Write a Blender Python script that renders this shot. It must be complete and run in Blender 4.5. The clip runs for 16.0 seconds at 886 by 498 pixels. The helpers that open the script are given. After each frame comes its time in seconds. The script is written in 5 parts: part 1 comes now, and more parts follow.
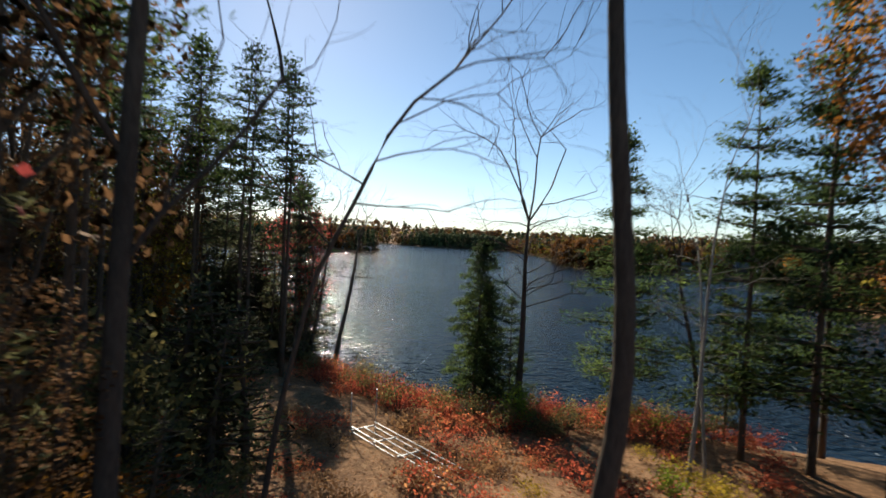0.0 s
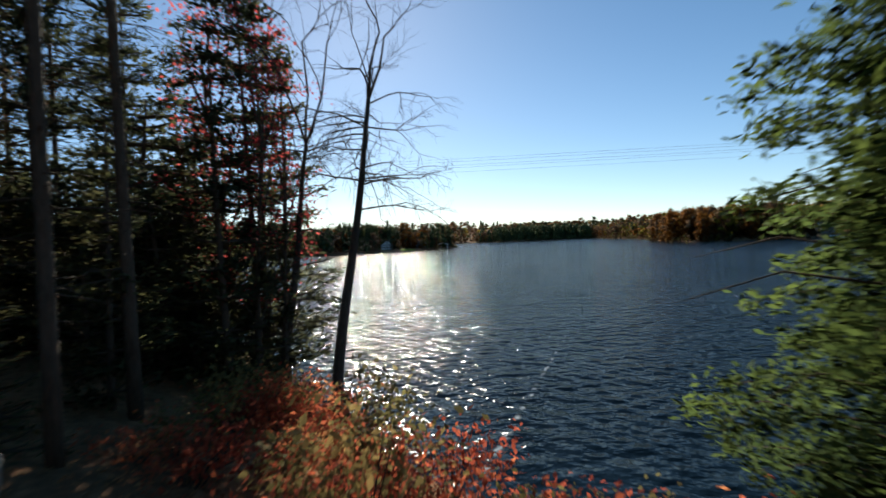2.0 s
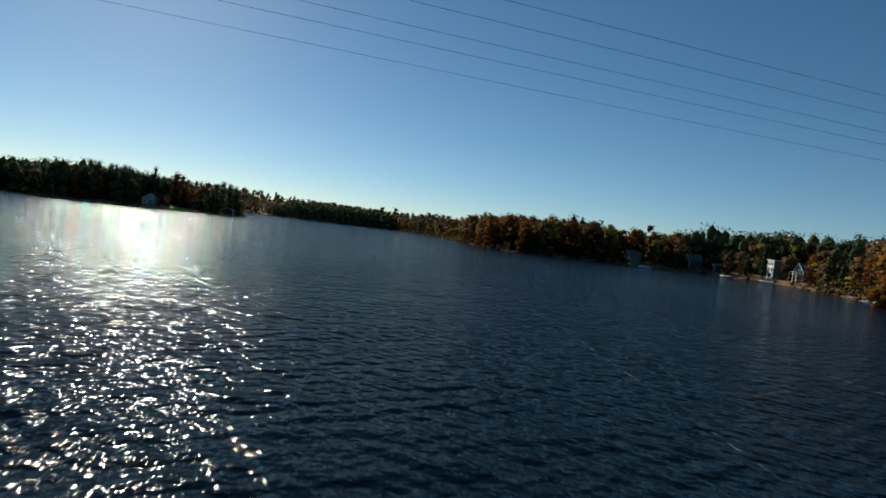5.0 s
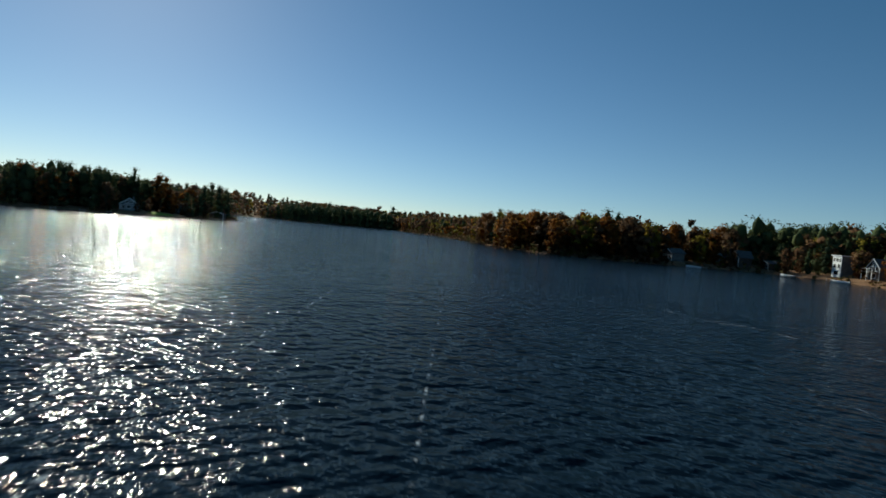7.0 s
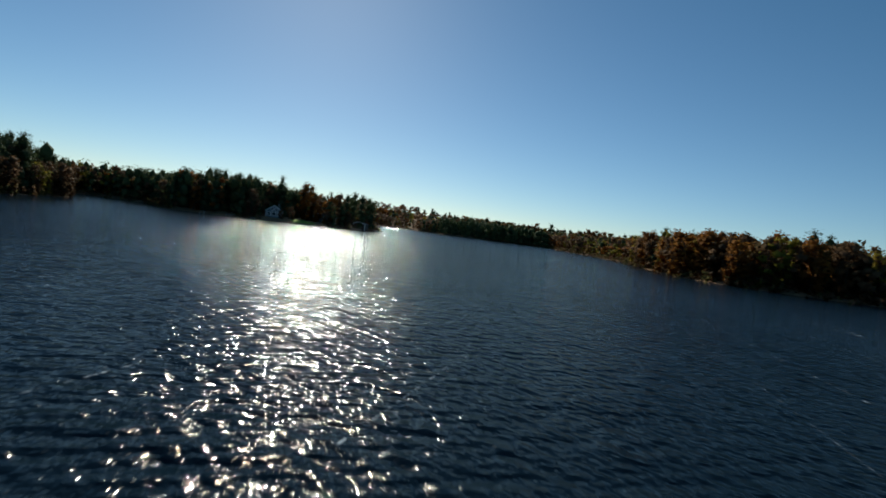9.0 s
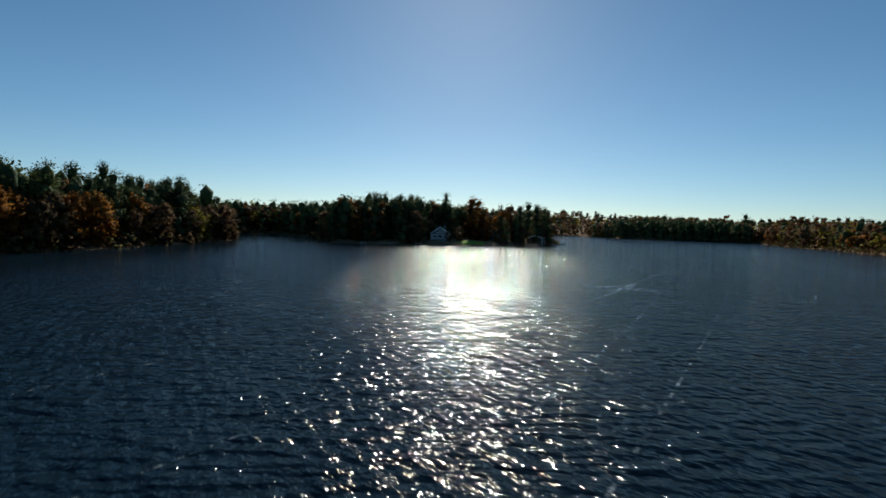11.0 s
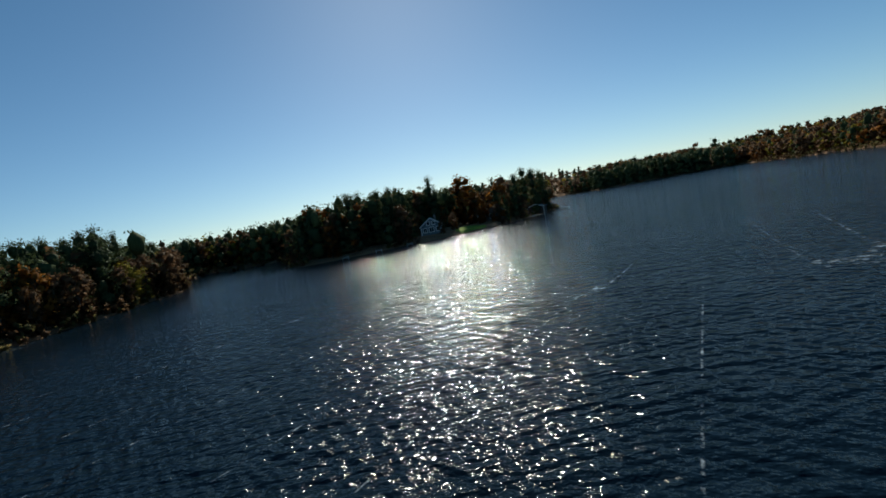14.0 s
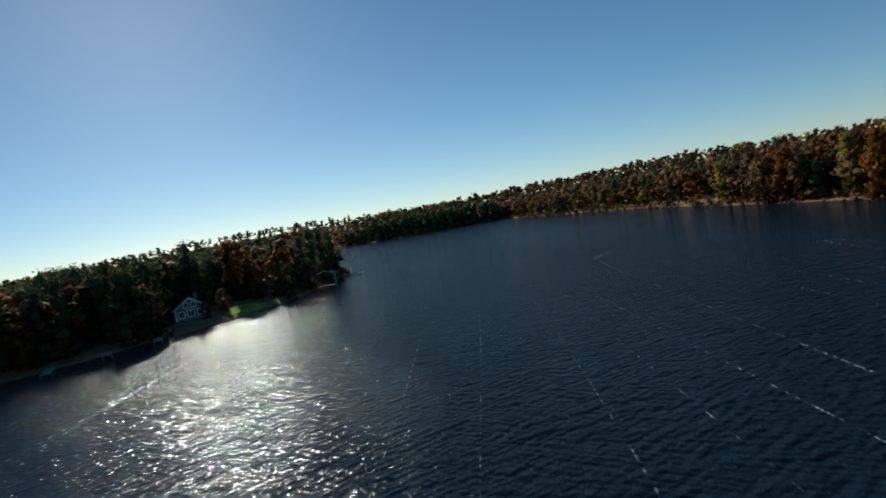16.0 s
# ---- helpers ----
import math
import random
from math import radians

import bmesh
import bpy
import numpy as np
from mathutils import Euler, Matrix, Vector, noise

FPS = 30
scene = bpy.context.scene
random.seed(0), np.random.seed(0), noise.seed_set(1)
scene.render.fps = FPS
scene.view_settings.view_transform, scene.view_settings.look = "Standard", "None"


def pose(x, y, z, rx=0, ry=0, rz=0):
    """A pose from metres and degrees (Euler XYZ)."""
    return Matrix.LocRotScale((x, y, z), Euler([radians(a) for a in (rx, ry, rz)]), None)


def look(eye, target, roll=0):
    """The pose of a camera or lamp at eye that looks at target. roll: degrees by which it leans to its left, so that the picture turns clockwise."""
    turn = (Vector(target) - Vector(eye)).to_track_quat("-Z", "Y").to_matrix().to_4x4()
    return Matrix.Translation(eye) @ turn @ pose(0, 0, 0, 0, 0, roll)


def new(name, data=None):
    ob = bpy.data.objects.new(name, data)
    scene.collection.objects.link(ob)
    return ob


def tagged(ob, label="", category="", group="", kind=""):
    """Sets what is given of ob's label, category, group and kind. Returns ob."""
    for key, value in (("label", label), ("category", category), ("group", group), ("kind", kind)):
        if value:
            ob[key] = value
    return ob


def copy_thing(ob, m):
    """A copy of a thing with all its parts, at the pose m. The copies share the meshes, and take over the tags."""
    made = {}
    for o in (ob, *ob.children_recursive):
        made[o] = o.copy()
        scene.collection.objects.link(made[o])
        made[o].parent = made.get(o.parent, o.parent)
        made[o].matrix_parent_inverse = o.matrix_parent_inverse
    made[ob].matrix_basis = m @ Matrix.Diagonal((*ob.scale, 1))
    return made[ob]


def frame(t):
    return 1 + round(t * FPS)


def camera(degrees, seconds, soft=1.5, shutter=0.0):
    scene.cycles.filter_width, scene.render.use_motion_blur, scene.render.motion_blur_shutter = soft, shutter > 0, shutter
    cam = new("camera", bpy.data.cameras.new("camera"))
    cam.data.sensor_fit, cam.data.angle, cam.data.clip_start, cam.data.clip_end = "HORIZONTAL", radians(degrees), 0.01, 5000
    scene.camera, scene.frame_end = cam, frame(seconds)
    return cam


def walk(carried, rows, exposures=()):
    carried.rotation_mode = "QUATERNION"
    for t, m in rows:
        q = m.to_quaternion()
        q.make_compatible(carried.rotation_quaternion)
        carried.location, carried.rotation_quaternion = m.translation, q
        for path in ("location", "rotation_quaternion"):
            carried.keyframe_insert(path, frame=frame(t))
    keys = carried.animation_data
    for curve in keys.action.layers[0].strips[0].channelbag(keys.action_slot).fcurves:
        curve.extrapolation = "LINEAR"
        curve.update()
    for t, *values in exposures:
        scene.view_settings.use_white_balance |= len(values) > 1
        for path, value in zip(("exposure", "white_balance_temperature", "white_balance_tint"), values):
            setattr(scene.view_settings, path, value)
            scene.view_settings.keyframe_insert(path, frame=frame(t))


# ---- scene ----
cam = camera(77.0, 16.0, soft=1.6, shutter=0.25)

# seconds, eye, point looked at, roll
PATH = [
    (0, (-0.335, -22.604, 11.91), (-0.018, -20.629, 11.872), 2.8),
    (0.5, (1.175, -13.97, 9.26), (1.399, -11.983, 9.223), 2.0),
    (1, (2.244, -6.722, 7.063), (2.331, -4.724, 7.029), 4.1),
    (1.5, (2.551, -0.156, 6.349), (2.561, 1.844, 6.317), -0.0),
    (2, (2.347, 7.372, 5.516), (2.382, 9.371, 5.485), -2.6),
    (2.3, (2.223, 12.387, 5.357), (2.491, 14.369, 5.305), -9.5),
    (2.5, (2.149, 16.405, 5.611), (2.635, 18.344, 5.545), -14.1),
    (2.8, (1.358, 24.576, 5.053), (2.093, 26.435, 4.98), -16.9),
    (3, (0.772, 28.083, 4.771), (1.609, 29.898, 4.699), -16.2),
    (3.3, (0.437, 30.224, 4.662), (1.273, 32.04, 4.598), -8.1),
    (3.5, (0.669, 31.804, 4.552), (1.47, 33.636, 4.491), -0.9),
    (4, (2.105, 37.266, 4.278), (2.855, 39.119, 4.22), 7.1),
    (6.5, (5.776, 70.342, 5.106), (6.541, 72.189, 5.039), 5.8),
    (7, (6.062, 77.584, 4.983), (6.837, 79.426, 4.915), 5.2),
    (7.5, (8.694, 83.937, 5.233), (9.49, 85.77, 5.154), 0.4),
    (8, (14.118, 86.932, 5.031), (14.811, 88.807, 4.953), 2.0),
    (8.3, (18.706, 87.27, 5.09), (19.201, 89.206, 5.013), 7.8),
    (8.5, (20.863, 89.72, 5.177), (21.229, 91.684, 5.102), 9.4),
    (9, (21.412, 99.506, 5.231), (21.627, 101.493, 5.162), 7.3),
    (9.5, (19.731, 109.302, 5.404), (19.766, 111.301, 5.335), 8.5),
    (10, (18.034, 120.331, 5.859), (17.911, 122.326, 5.79), 7.5),
    (12.5, (1.758, 155.749, 7.098), (1.22, 157.674, 7.01), -2.9),
    (13, (0.128, 161.434, 7.39), (-0.421, 163.354, 7.292), -0.7),
    (13.5, (-0.583, 166.439, 7.4), (-1.142, 168.357, 7.298), 0.1),
    (13.7, (-0.815, 167.607, 7.46), (-1.292, 169.546, 7.347), -3.7),
    (14, (-1.027, 168.577, 7.618), (-1.28, 170.557, 7.485), -10.8),
    (14.5, (-1.2, 175.8, 7.9), (-1.44, 177.782, 7.776), -3.9),
    (15, (-2.0, 182.3, 10.4), (-1.948, 184.294, 10.256), -11.0),
    (15.5, (-2.8, 190.0, 12.7), (-2.458, 191.965, 12.555), -14.2),
    (16, (-4.6, 199.5, 14.4), (-4.027, 201.412, 14.274), -10.8),
]
walk(cam, [(t, look(e, a, r)) for t, e, a, r in PATH],
     [(0.0, 1.08, 7050, 7), (1.8, 1.0, 6900, 6), (2.4, 0.64, 6250, -2), (3.3, 0.3, 6230, -3), (4.2, 0.2, 6230, -3), (16.0, 0.25, 6230, -3)])

# ---- light ----
SUN_AZ, SUN_EL = 8.0, 24.5          # degrees to the left of +y, degrees up
world = bpy.data.worlds.new("sky")
scene.world = world
world.use_nodes = True
wn = world.node_tree.nodes
sky = wn.new("ShaderNodeTexSky")
sky.sky_type = 'NISHITA'
sky.sun_disc = False
sky.sun_elevation = radians(SUN_EL)
sky.sun_rotation = radians(-SUN_AZ)
sky.air_density, sky.dust_density, sky.ozone_density = 1.0, 0.6, 3.8
sky.altitude = 2200
wn["Background"].inputs[1].default_value = 0.066
# a clean, dry autumn air: a little less red in the deep blue overhead
clear = wn.new("ShaderNodeVectorMath"); clear.operation = 'MULTIPLY_ADD'
clear.inputs[1].default_value, clear.inputs[2].default_value = (1.08, 1.0, 0.97), (-0.32, -0.08, 0.0)
floor_ = wn.new("ShaderNodeVectorMath"); floor_.operation = 'MAXIMUM'
floor_.inputs[1].default_value = (0.05, 0.05, 0.05)
world.node_tree.links.new(sky.outputs[0], clear.inputs[0])
world.node_tree.links.new(clear.outputs[0], floor_.inputs[0])
world.node_tree.links.new(floor_.outputs[0], wn["Background"].inputs[0])
lamp = bpy.data.lights.new("sun", 'SUN')
lamp.energy, lamp.angle, lamp.color = 4.5, radians(0.5), (1.0, 0.93, 0.82)
sun = new("sun", lamp)
sd = Vector((-math.sin(radians(SUN_AZ)) * math.cos(radians(SUN_EL)), math.cos(radians(SUN_AZ)) * math.cos(radians(SUN_EL)), math.sin(radians(SUN_EL))))
sun.matrix_world = look(tuple(sd * 300), (0, 0, 0))

# ---- materials ----
def nodes(name):
    m = bpy.data.materials.new(name)
    m.use_nodes = True
    nt = m.node_tree
    return m, nt.nodes, nt.links, nt.nodes["Principled BSDF"]


def ramp(n, stops):
    r = n.new("ShaderNodeValToRGB")
    e = r.color_ramp.elements
    while len(e) < len(stops):
        e.new(0.5)
    for k, (p, c) in zip(e, stops):
        k.position, k.color = p, (*c, 1)
    return r


def noise_node(n, l, scale, detail=4, vec=None, rough=0.55):
    t = n.new("ShaderNodeTexNoise")
    t.inputs["Scale"].default_value, t.inputs["Detail"].default_value = scale, detail
    t.inputs["Roughness"].default_value = rough
    if vec is not None:
        l.new(vec, t.inputs["Vector"])
    return t


def coords(n, kind="Object"):
    return n.new("ShaderNodeTexCoord").outputs[kind]


def position(n):
    return n.new("ShaderNodeNewGeometry").outputs["Position"]


def leaf_material(name, stops, translucent=0.35, rough=0.75, patch=0.12, grain=2.2):
    """Leaves: colour differs leaf by leaf, tree by tree and over the wood."""
    m, n, l, p = nodes(name)
    geo = n.new("ShaderNodeNewGeometry")
    info = n.new("ShaderNodeObjectInfo")
    big = noise_node(n, l, patch, 2, geo.outputs["Position"])
    a = n.new("ShaderNodeMath"); a.operation = 'MULTIPLY'; a.inputs[1].default_value = 0.24
    l.new(geo.outputs["Random Per Island"], a.inputs[0])
    b = n.new("ShaderNodeMath"); b.operation = 'MULTIPLY_ADD'; b.inputs[1].default_value = 0.35
    l.new(info.outputs["Random"], b.inputs[0]); l.new(a.outputs[0], b.inputs[2])
    c = n.new("ShaderNodeMath"); c.operation = 'MULTIPLY_ADD'; c.inputs[1].default_value = 1.7
    l.new(big.outputs["Fac"], c.inputs[0]); l.new(b.outputs[0], c.inputs[2])
    d = n.new("ShaderNodeMath"); d.operation = 'SUBTRACT'; d.inputs[1].default_value = 1.11
    l.new(c.outputs[0], d.inputs[0])
    fine = noise_node(n, l, grain, 3, geo.outputs["Position"], 0.65)
    e = n.new("ShaderNodeMath"); e.operation = 'MULTIPLY_ADD'; e.inputs[1].default_value = 0.9
    l.new(fine.outputs["Fac"], e.inputs[0]); l.new(d.outputs[0], e.inputs[2])
    r = ramp(n, stops)
    l.new(e.outputs[0], r.inputs[0])
    l.new(r.outputs[0], p.inputs["Base Color"])
    p.inputs["Roughness"].default_value = rough
    bump = n.new("ShaderNodeBump")
    bump.inputs["Strength"].default_value, bump.inputs["Distance"].default_value = 1.0, 0.5 / grain
    l.new(fine.outputs["Fac"], bump.inputs["Height"]); l.new(bump.outputs[0], p.inputs["Normal"])
    p.inputs["Specular IOR Level"].default_value = 0.03
    tr = n.new("ShaderNodeBsdfTranslucent")
    l.new(r.outputs[0], tr.inputs["Color"])
    mix = n.new("ShaderNodeMixShader")
    mix.inputs[0].default_value = translucent
    l.new(p.outputs[0], mix.inputs[1]); l.new(tr.outputs[0], mix.inputs[2])
    l.new(mix.outputs[0], n["Material Output"].inputs["Surface"])
    return m


def bark_material(name, dark, light, scale=6.0):
    m, n, l, p = nodes(name)
    c = coords(n)
    mp = n.new("ShaderNodeMapping")
    mp.inputs["Scale"].default_value = (1, 1, 0.18)
    l.new(c, mp.inputs["Vector"])
    t = noise_node(n, l, scale * 3, 6, mp.outputs[0], 0.7)
    u = noise_node(n, l, 0.8, 3, c)
    mx = n.new("ShaderNodeMath"); mx.operation = 'MULTIPLY_ADD'; mx.inputs[1].default_value = 0.5
    l.new(u.outputs["Fac"], mx.inputs[0]); l.new(t.outputs["Fac"], mx.inputs[2])
    r = ramp(n, [(0.5, dark), (0.95, light)])
    l.new(mx.outputs[0], r.inputs[0]); l.new(r.outputs[0], p.inputs["Base Color"])
    p.inputs["Roughness"].default_value = 0.95
    p.inputs["Specular IOR Level"].default_value = 0.1
    b = n.new("ShaderNodeBump")
    b.inputs["Strength"].default_value, b.inputs["Distance"].default_value = 0.8, 0.03
    l.new(t.outputs["Fac"], b.inputs["Height"]); l.new(b.outputs[0], p.inputs["Normal"])
    return m


def surface(name, c1, c2, scale=3.0, rough=0.7, bump=0.02, metal=0.0, fine=40.0):
    """A plain surface with stains at one scale and grain at another."""
    m, n, l, p = nodes(name)
    c = coords(n)
    t, u = noise_node(n, l, scale, 5, c), noise_node(n, l, fine, 3, c)
    a = n.new("ShaderNodeMath"); a.operation = 'MULTIPLY_ADD'; a.inputs[1].default_value = 0.35
    l.new(u.outputs["Fac"], a.inputs[0]); l.new(t.outputs["Fac"], a.inputs[2])
    r = ramp(n, [(0.5, c1), (0.85, c2)])
    l.new(a.outputs[0], r.inputs[0]); l.new(r.outputs[0], p.inputs["Base Color"])
    p.inputs["Roughness"].default_value, p.inputs["Metallic"].default_value = rough, metal
    b = n.new("ShaderNodeBump")
    b.inputs["Strength"].default_value, b.inputs["Distance"].default_value = 0.5, bump
    l.new(u.outputs["Fac"], b.inputs["Height"]); l.new(b.outputs[0], p.inputs["Normal"])
    return m


PINE = leaf_material("pine_needles", [(0.0, (0.036, 0.050, 0.028)), (0.5, (0.062, 0.082, 0.036)), (1.0, (0.110, 0.125, 0.048))], 0.25)
PINE_NEAR = leaf_material("pine_needles_near", [(0.0, (0.040, 0.062, 0.028)), (0.5, (0.078, 0.120, 0.042)), (1.0, (0.150, 0.200, 0.050))], 0.5)
DARK = leaf_material("dark_needles", [(0.0, (0.055, 0.064, 0.038)), (0.5, (0.105, 0.114, 0.054)), (1.0, (0.180, 0.160, 0.074))], 0.5)
RUST = leaf_material("rust_leaves", [(0.0, (0.090, 0.062, 0.036)), (0.35, (0.150, 0.086, 0.046)), (0.7, (0.215, 0.110, 0.054)), (1.0, (0.185, 0.130, 0.062))], 0.4)
ORANGE = leaf_material("orange_leaves", [(0.0, (0.130, 0.055, 0.018)), (0.5, (0.270, 0.105, 0.022)), (1.0, (0.380, 0.180, 0.036))], 0.55)
YELLOW = leaf_material("yellow_green_leaves", [(0.0, (0.090, 0.090, 0.022)), (0.5, (0.240, 0.200, 0.032)), (1.0, (0.440, 0.290, 0.040))], 0.5)
GREEN = leaf_material("bright_green_leaves", [(0.0, (0.080, 0.130, 0.025)), (1.0, (0.300, 0.360, 0.045))], 0.6)
RED = leaf_material("red_leaves", [(0.0, (0.260, 0.034, 0.034)), (0.5, (0.480, 0.075, 0.070)), (1.0, (0.640, 0.150, 0.130))], 0.65)
SHRUB = leaf_material("bank_shrub_leaves", [(0.0, (0.180, 0.050, 0.034)), (0.35, (0.390, 0.078, 0.048)), (0.7, (0.560, 0.150, 0.070)), (1.0, (0.600, 0.320, 0.130))], 0.6, patch=0.5)
DULL = leaf_material("olive_shrub_leaves", [(0.0, (0.070, 0.060, 0.028)), (0.5, (0.180, 0.155, 0.060)), (1.0, (0.360, 0.240, 0.095))], 0.5, patch=0.6)
LITTER = leaf_material("fallen_leaves", [(0.0, (0.120, 0.058, 0.030)), (0.5, (0.290, 0.135, 0.062)), (1.0, (0.500, 0.270, 0.120))], 0.2, patch=0.4)
BRACKEN = leaf_material("withered_bracken", [(0.0, (0.150, 0.075, 0.038)), (0.5, (0.320, 0.165, 0.075)), (1.0, (0.480, 0.290, 0.140))], 0.5, patch=0.6)
BARK = bark_material("grey_brown_bark", (0.050, 0.036, 0.026), (0.140, 0.102, 0.074))
BARK_DARK = bark_material("dark_bark", (0.038, 0.029, 0.023), (0.110, 0.084, 0.066))
BARK_PALE = bark_material("pale_bark", (0.110, 0.095, 0.080), (0.330, 0.300, 0.260))
TWIG = bark_material("twig_bark", (0.030, 0.024, 0.022), (0.090, 0.075, 0.066))

# ---- geometry helpers ----
rng = np.random.default_rng(7)


def ball(sub):
    bm = bmesh.new()
    bmesh.ops.create_icosphere(bm, subdivisions=sub + 1, radius=1.0)
    v = np.array([tuple(k.co) for k in bm.verts])
    f = [tuple(k.index for k in q.verts) for q in bm.faces]
    bm.free()
    return v, f


BALLS = [ball(0), ball(1)]


class Geo:
    """Collects tubes, leaves and boxes into one mesh."""

    def __init__(self):
        self.v, self.f, self.n, self.nv, self.soft = [], [], 0, [], False

    def add(self, v, f):
        v = np.asarray(v, float)
        self.v.append(v)
        self.nv.append(np.zeros_like(v))
        self.f.extend([tuple(int(i) + self.n for i in q) for q in f])
        self.n += len(v)

    def tube(self, pts, radii, sides=6, cap=True):
        pts = np.asarray(pts, float)
        d = np.gradient(pts, axis=0)
        d /= np.linalg.norm(d, axis=1)[:, None] + 1e-9
        ref = np.where(np.abs(d[:, 2:3]) > 0.9, [[1.0, 0, 0]], [[0, 0, 1.0]])
        u = np.cross(d, ref)
        u /= np.linalg.norm(u, axis=1)[:, None] + 1e-9
        w = np.cross(d, u)
        a = np.linspace(0, 2 * np.pi, sides, endpoint=False)
        ring = np.cos(a)[None, :, None] * u[:, None, :] + np.sin(a)[None, :, None] * w[:, None, :]
        v = (pts[:, None, :] + ring * np.asarray(radii, float)[:, None, None]).reshape(-1, 3)
        f = []
        for i in range(len(pts) - 1):
            for k in range(sides):
                k2 = (k + 1) % sides
                f.append((i * sides + k, i * sides + k2, (i + 1) * sides + k2, (i + 1) * sides + k))
        if cap:
            f.append(tuple(range(sides))[::-1])
            f.append(tuple(range((len(pts) - 1) * sides, len(pts) * sides)))
        self.add(v, f)

    def leaves(self, c, size, aspect=0.6, flat=0.0, along=None, out=None, blend=0.45, hug=0.0):
        """Four-cornered leaves at the points c, turned at random; flat: how level they lie; along: the way their tips point."""
        c = np.asarray(c, float)
        k = len(c)
        if not k:
            return
        size = np.broadcast_to(np.asarray(size, float), (k,))
        nrm = rng.normal(size=(k, 3))
        nrm[:, 2] += np.sign(nrm[:, 2]) * flat * 3
        if hug:
            nrm = nrm + hug * np.asarray(out, float) / (np.linalg.norm(out, axis=1)[:, None] + 1e-9)
        nrm /= np.linalg.norm(nrm, axis=1)[:, None]
        t = rng.normal(size=(k, 3)) if along is None else np.asarray(along, float) + 0.35 * rng.normal(size=(k, 3))
        t -= (t * nrm).sum(1)[:, None] * nrm
        t /= np.linalg.norm(t, axis=1)[:, None] + 1e-9
        b = np.cross(nrm, t)
        s = size[:, None]
        v = np.stack([c - t * s * 0.5, c + b * s * aspect * 0.5 + t * s * 0.08, c + t * s * 0.5, c - b * s * aspect * 0.5 + t * s * 0.08], 1).reshape(-1, 3)
        i = np.arange(k)[:, None] * 4 + np.arange(4)[None, :] + self.n
        self.v.append(v)
        if out is None:
            self.nv.append(np.zeros_like(v))
        else:
            # leaves of one clump turn outwards together
            o = np.asarray(out, float) / (np.linalg.norm(out, axis=1)[:, None] + 1e-9)
            o = o + nrm * np.sign((nrm * o).sum(1))[:, None] * blend
            self.nv.append(np.repeat(o / np.linalg.norm(o, axis=1)[:, None], 4, axis=0))
            self.soft = True
        self.f.extend(map(tuple, i.tolist()))
        self.n += len(v)

    def clump(self, c, radii, sub=0, rough=0.16, hub=None):
        """A rounded, uneven mass of close foliage, the heart of a spray of leaves."""
        d, f = BALLS[sub]
        a = rng.uniform(0, 6.283)
        d = np.stack([d[:, 0] * math.cos(a) - d[:, 1] * math.sin(a), d[:, 0] * math.sin(a) + d[:, 1] * math.cos(a), d[:, 2]], 1)
        self.v.append(np.asarray(c, float) + d * np.asarray(radii, float) * rng.uniform(1 - rough, 1 + rough, (len(d), 1)))
        w = d / np.asarray(radii, float)
        w /= np.linalg.norm(w, axis=1)[:, None]
        if hub is not None:
            out = self.v[-1] - hub
            w = 0.45 * w + out / (np.linalg.norm(out, axis=1)[:, None] + 1e-9)
        self.nv.append(w / (np.linalg.norm(w, axis=1)[:, None] + 1e-9))
        self.f.extend(tuple(int(i) + self.n for i in q) for q in f)
        self.n += len(d)
        self.soft = True

    def box(self, x0, y0, z0, x1, y1, z1):
        v = [(x, y, z) for z in (z0, z1) for x, y in ((x0, y0), (x1, y0), (x1, y1), (x0, y1))]
        self.add(v, [(3, 2, 1, 0), (4, 5, 6, 7), (0, 1, 5, 4), (1, 2, 6, 5), (2, 3, 7, 6), (3, 0, 4, 7)])

    def mesh(self, name, material, smooth=False):
        me = bpy.data.meshes.new(name)
        me.from_pydata(np.concatenate(self.v).tolist(), [], self.f)
        me.materials.append(material)
        if smooth or self.soft:
            me.polygons.foreach_set("use_smooth", [True] * len(me.polygons))
        me.update()
        if self.soft:
            me.normals_split_custom_set_from_vertices(np.concatenate(self.nv).tolist())
        return me


def part(name, geo, material, parent, label="", smooth=False):
    ob = new(name, geo.mesh(name, material, smooth) if isinstance(geo, Geo) else geo)
    ob.parent = parent
    if label:
        tagged(ob, label)
    return ob


# ---- the lake's outline and the lie of the land ----
HOME_BANK = [(-2, 26.5), (1, 21.5), (3, 19), (6, 16.7), (10, 14.2), (14, 13.4), (18, 12.6), (23, 9), (34, 3), (60, -4)]
EAST_SHORE = [(88, 18), (102, 60), (106, 88), (114, 104), (134, 124), (162, 152), (184, 180), (185, 208), (176, 220), (152, 222), (128, 228), (113, 242), (113, 265), (122, 297)]
NORTH_BAY = [(134, 345), (150, 392), (164, 470), (168, 520), (178, 590), (188, 640), (165, 668), (104, 678), (88, 694), (60, 770), (30, 800), (-10, 720), (-6, 560), (8, 450)]
POINT = [(19, 400), (12, 376), (2, 354), (-13, 331), (-25, 326), (-42, 316), (-56, 311), (-66, 322), (-76, 346), (-90, 378), (-128, 388), (-126, 366), (-108, 338), (-94, 316)]
WEST_SHORE = [(-85, 300), (-78, 266), (-73, 235), (-70, 205), (-70, 160), (-62, 120), (-45, 85), (-26, 60), (-12, 42), (-5, 33)]
SHORE = HOME_BANK + EAST_SHORE + NORTH_BAY + POINT + WEST_SHORE
LAKE = np.array(SHORE, float)


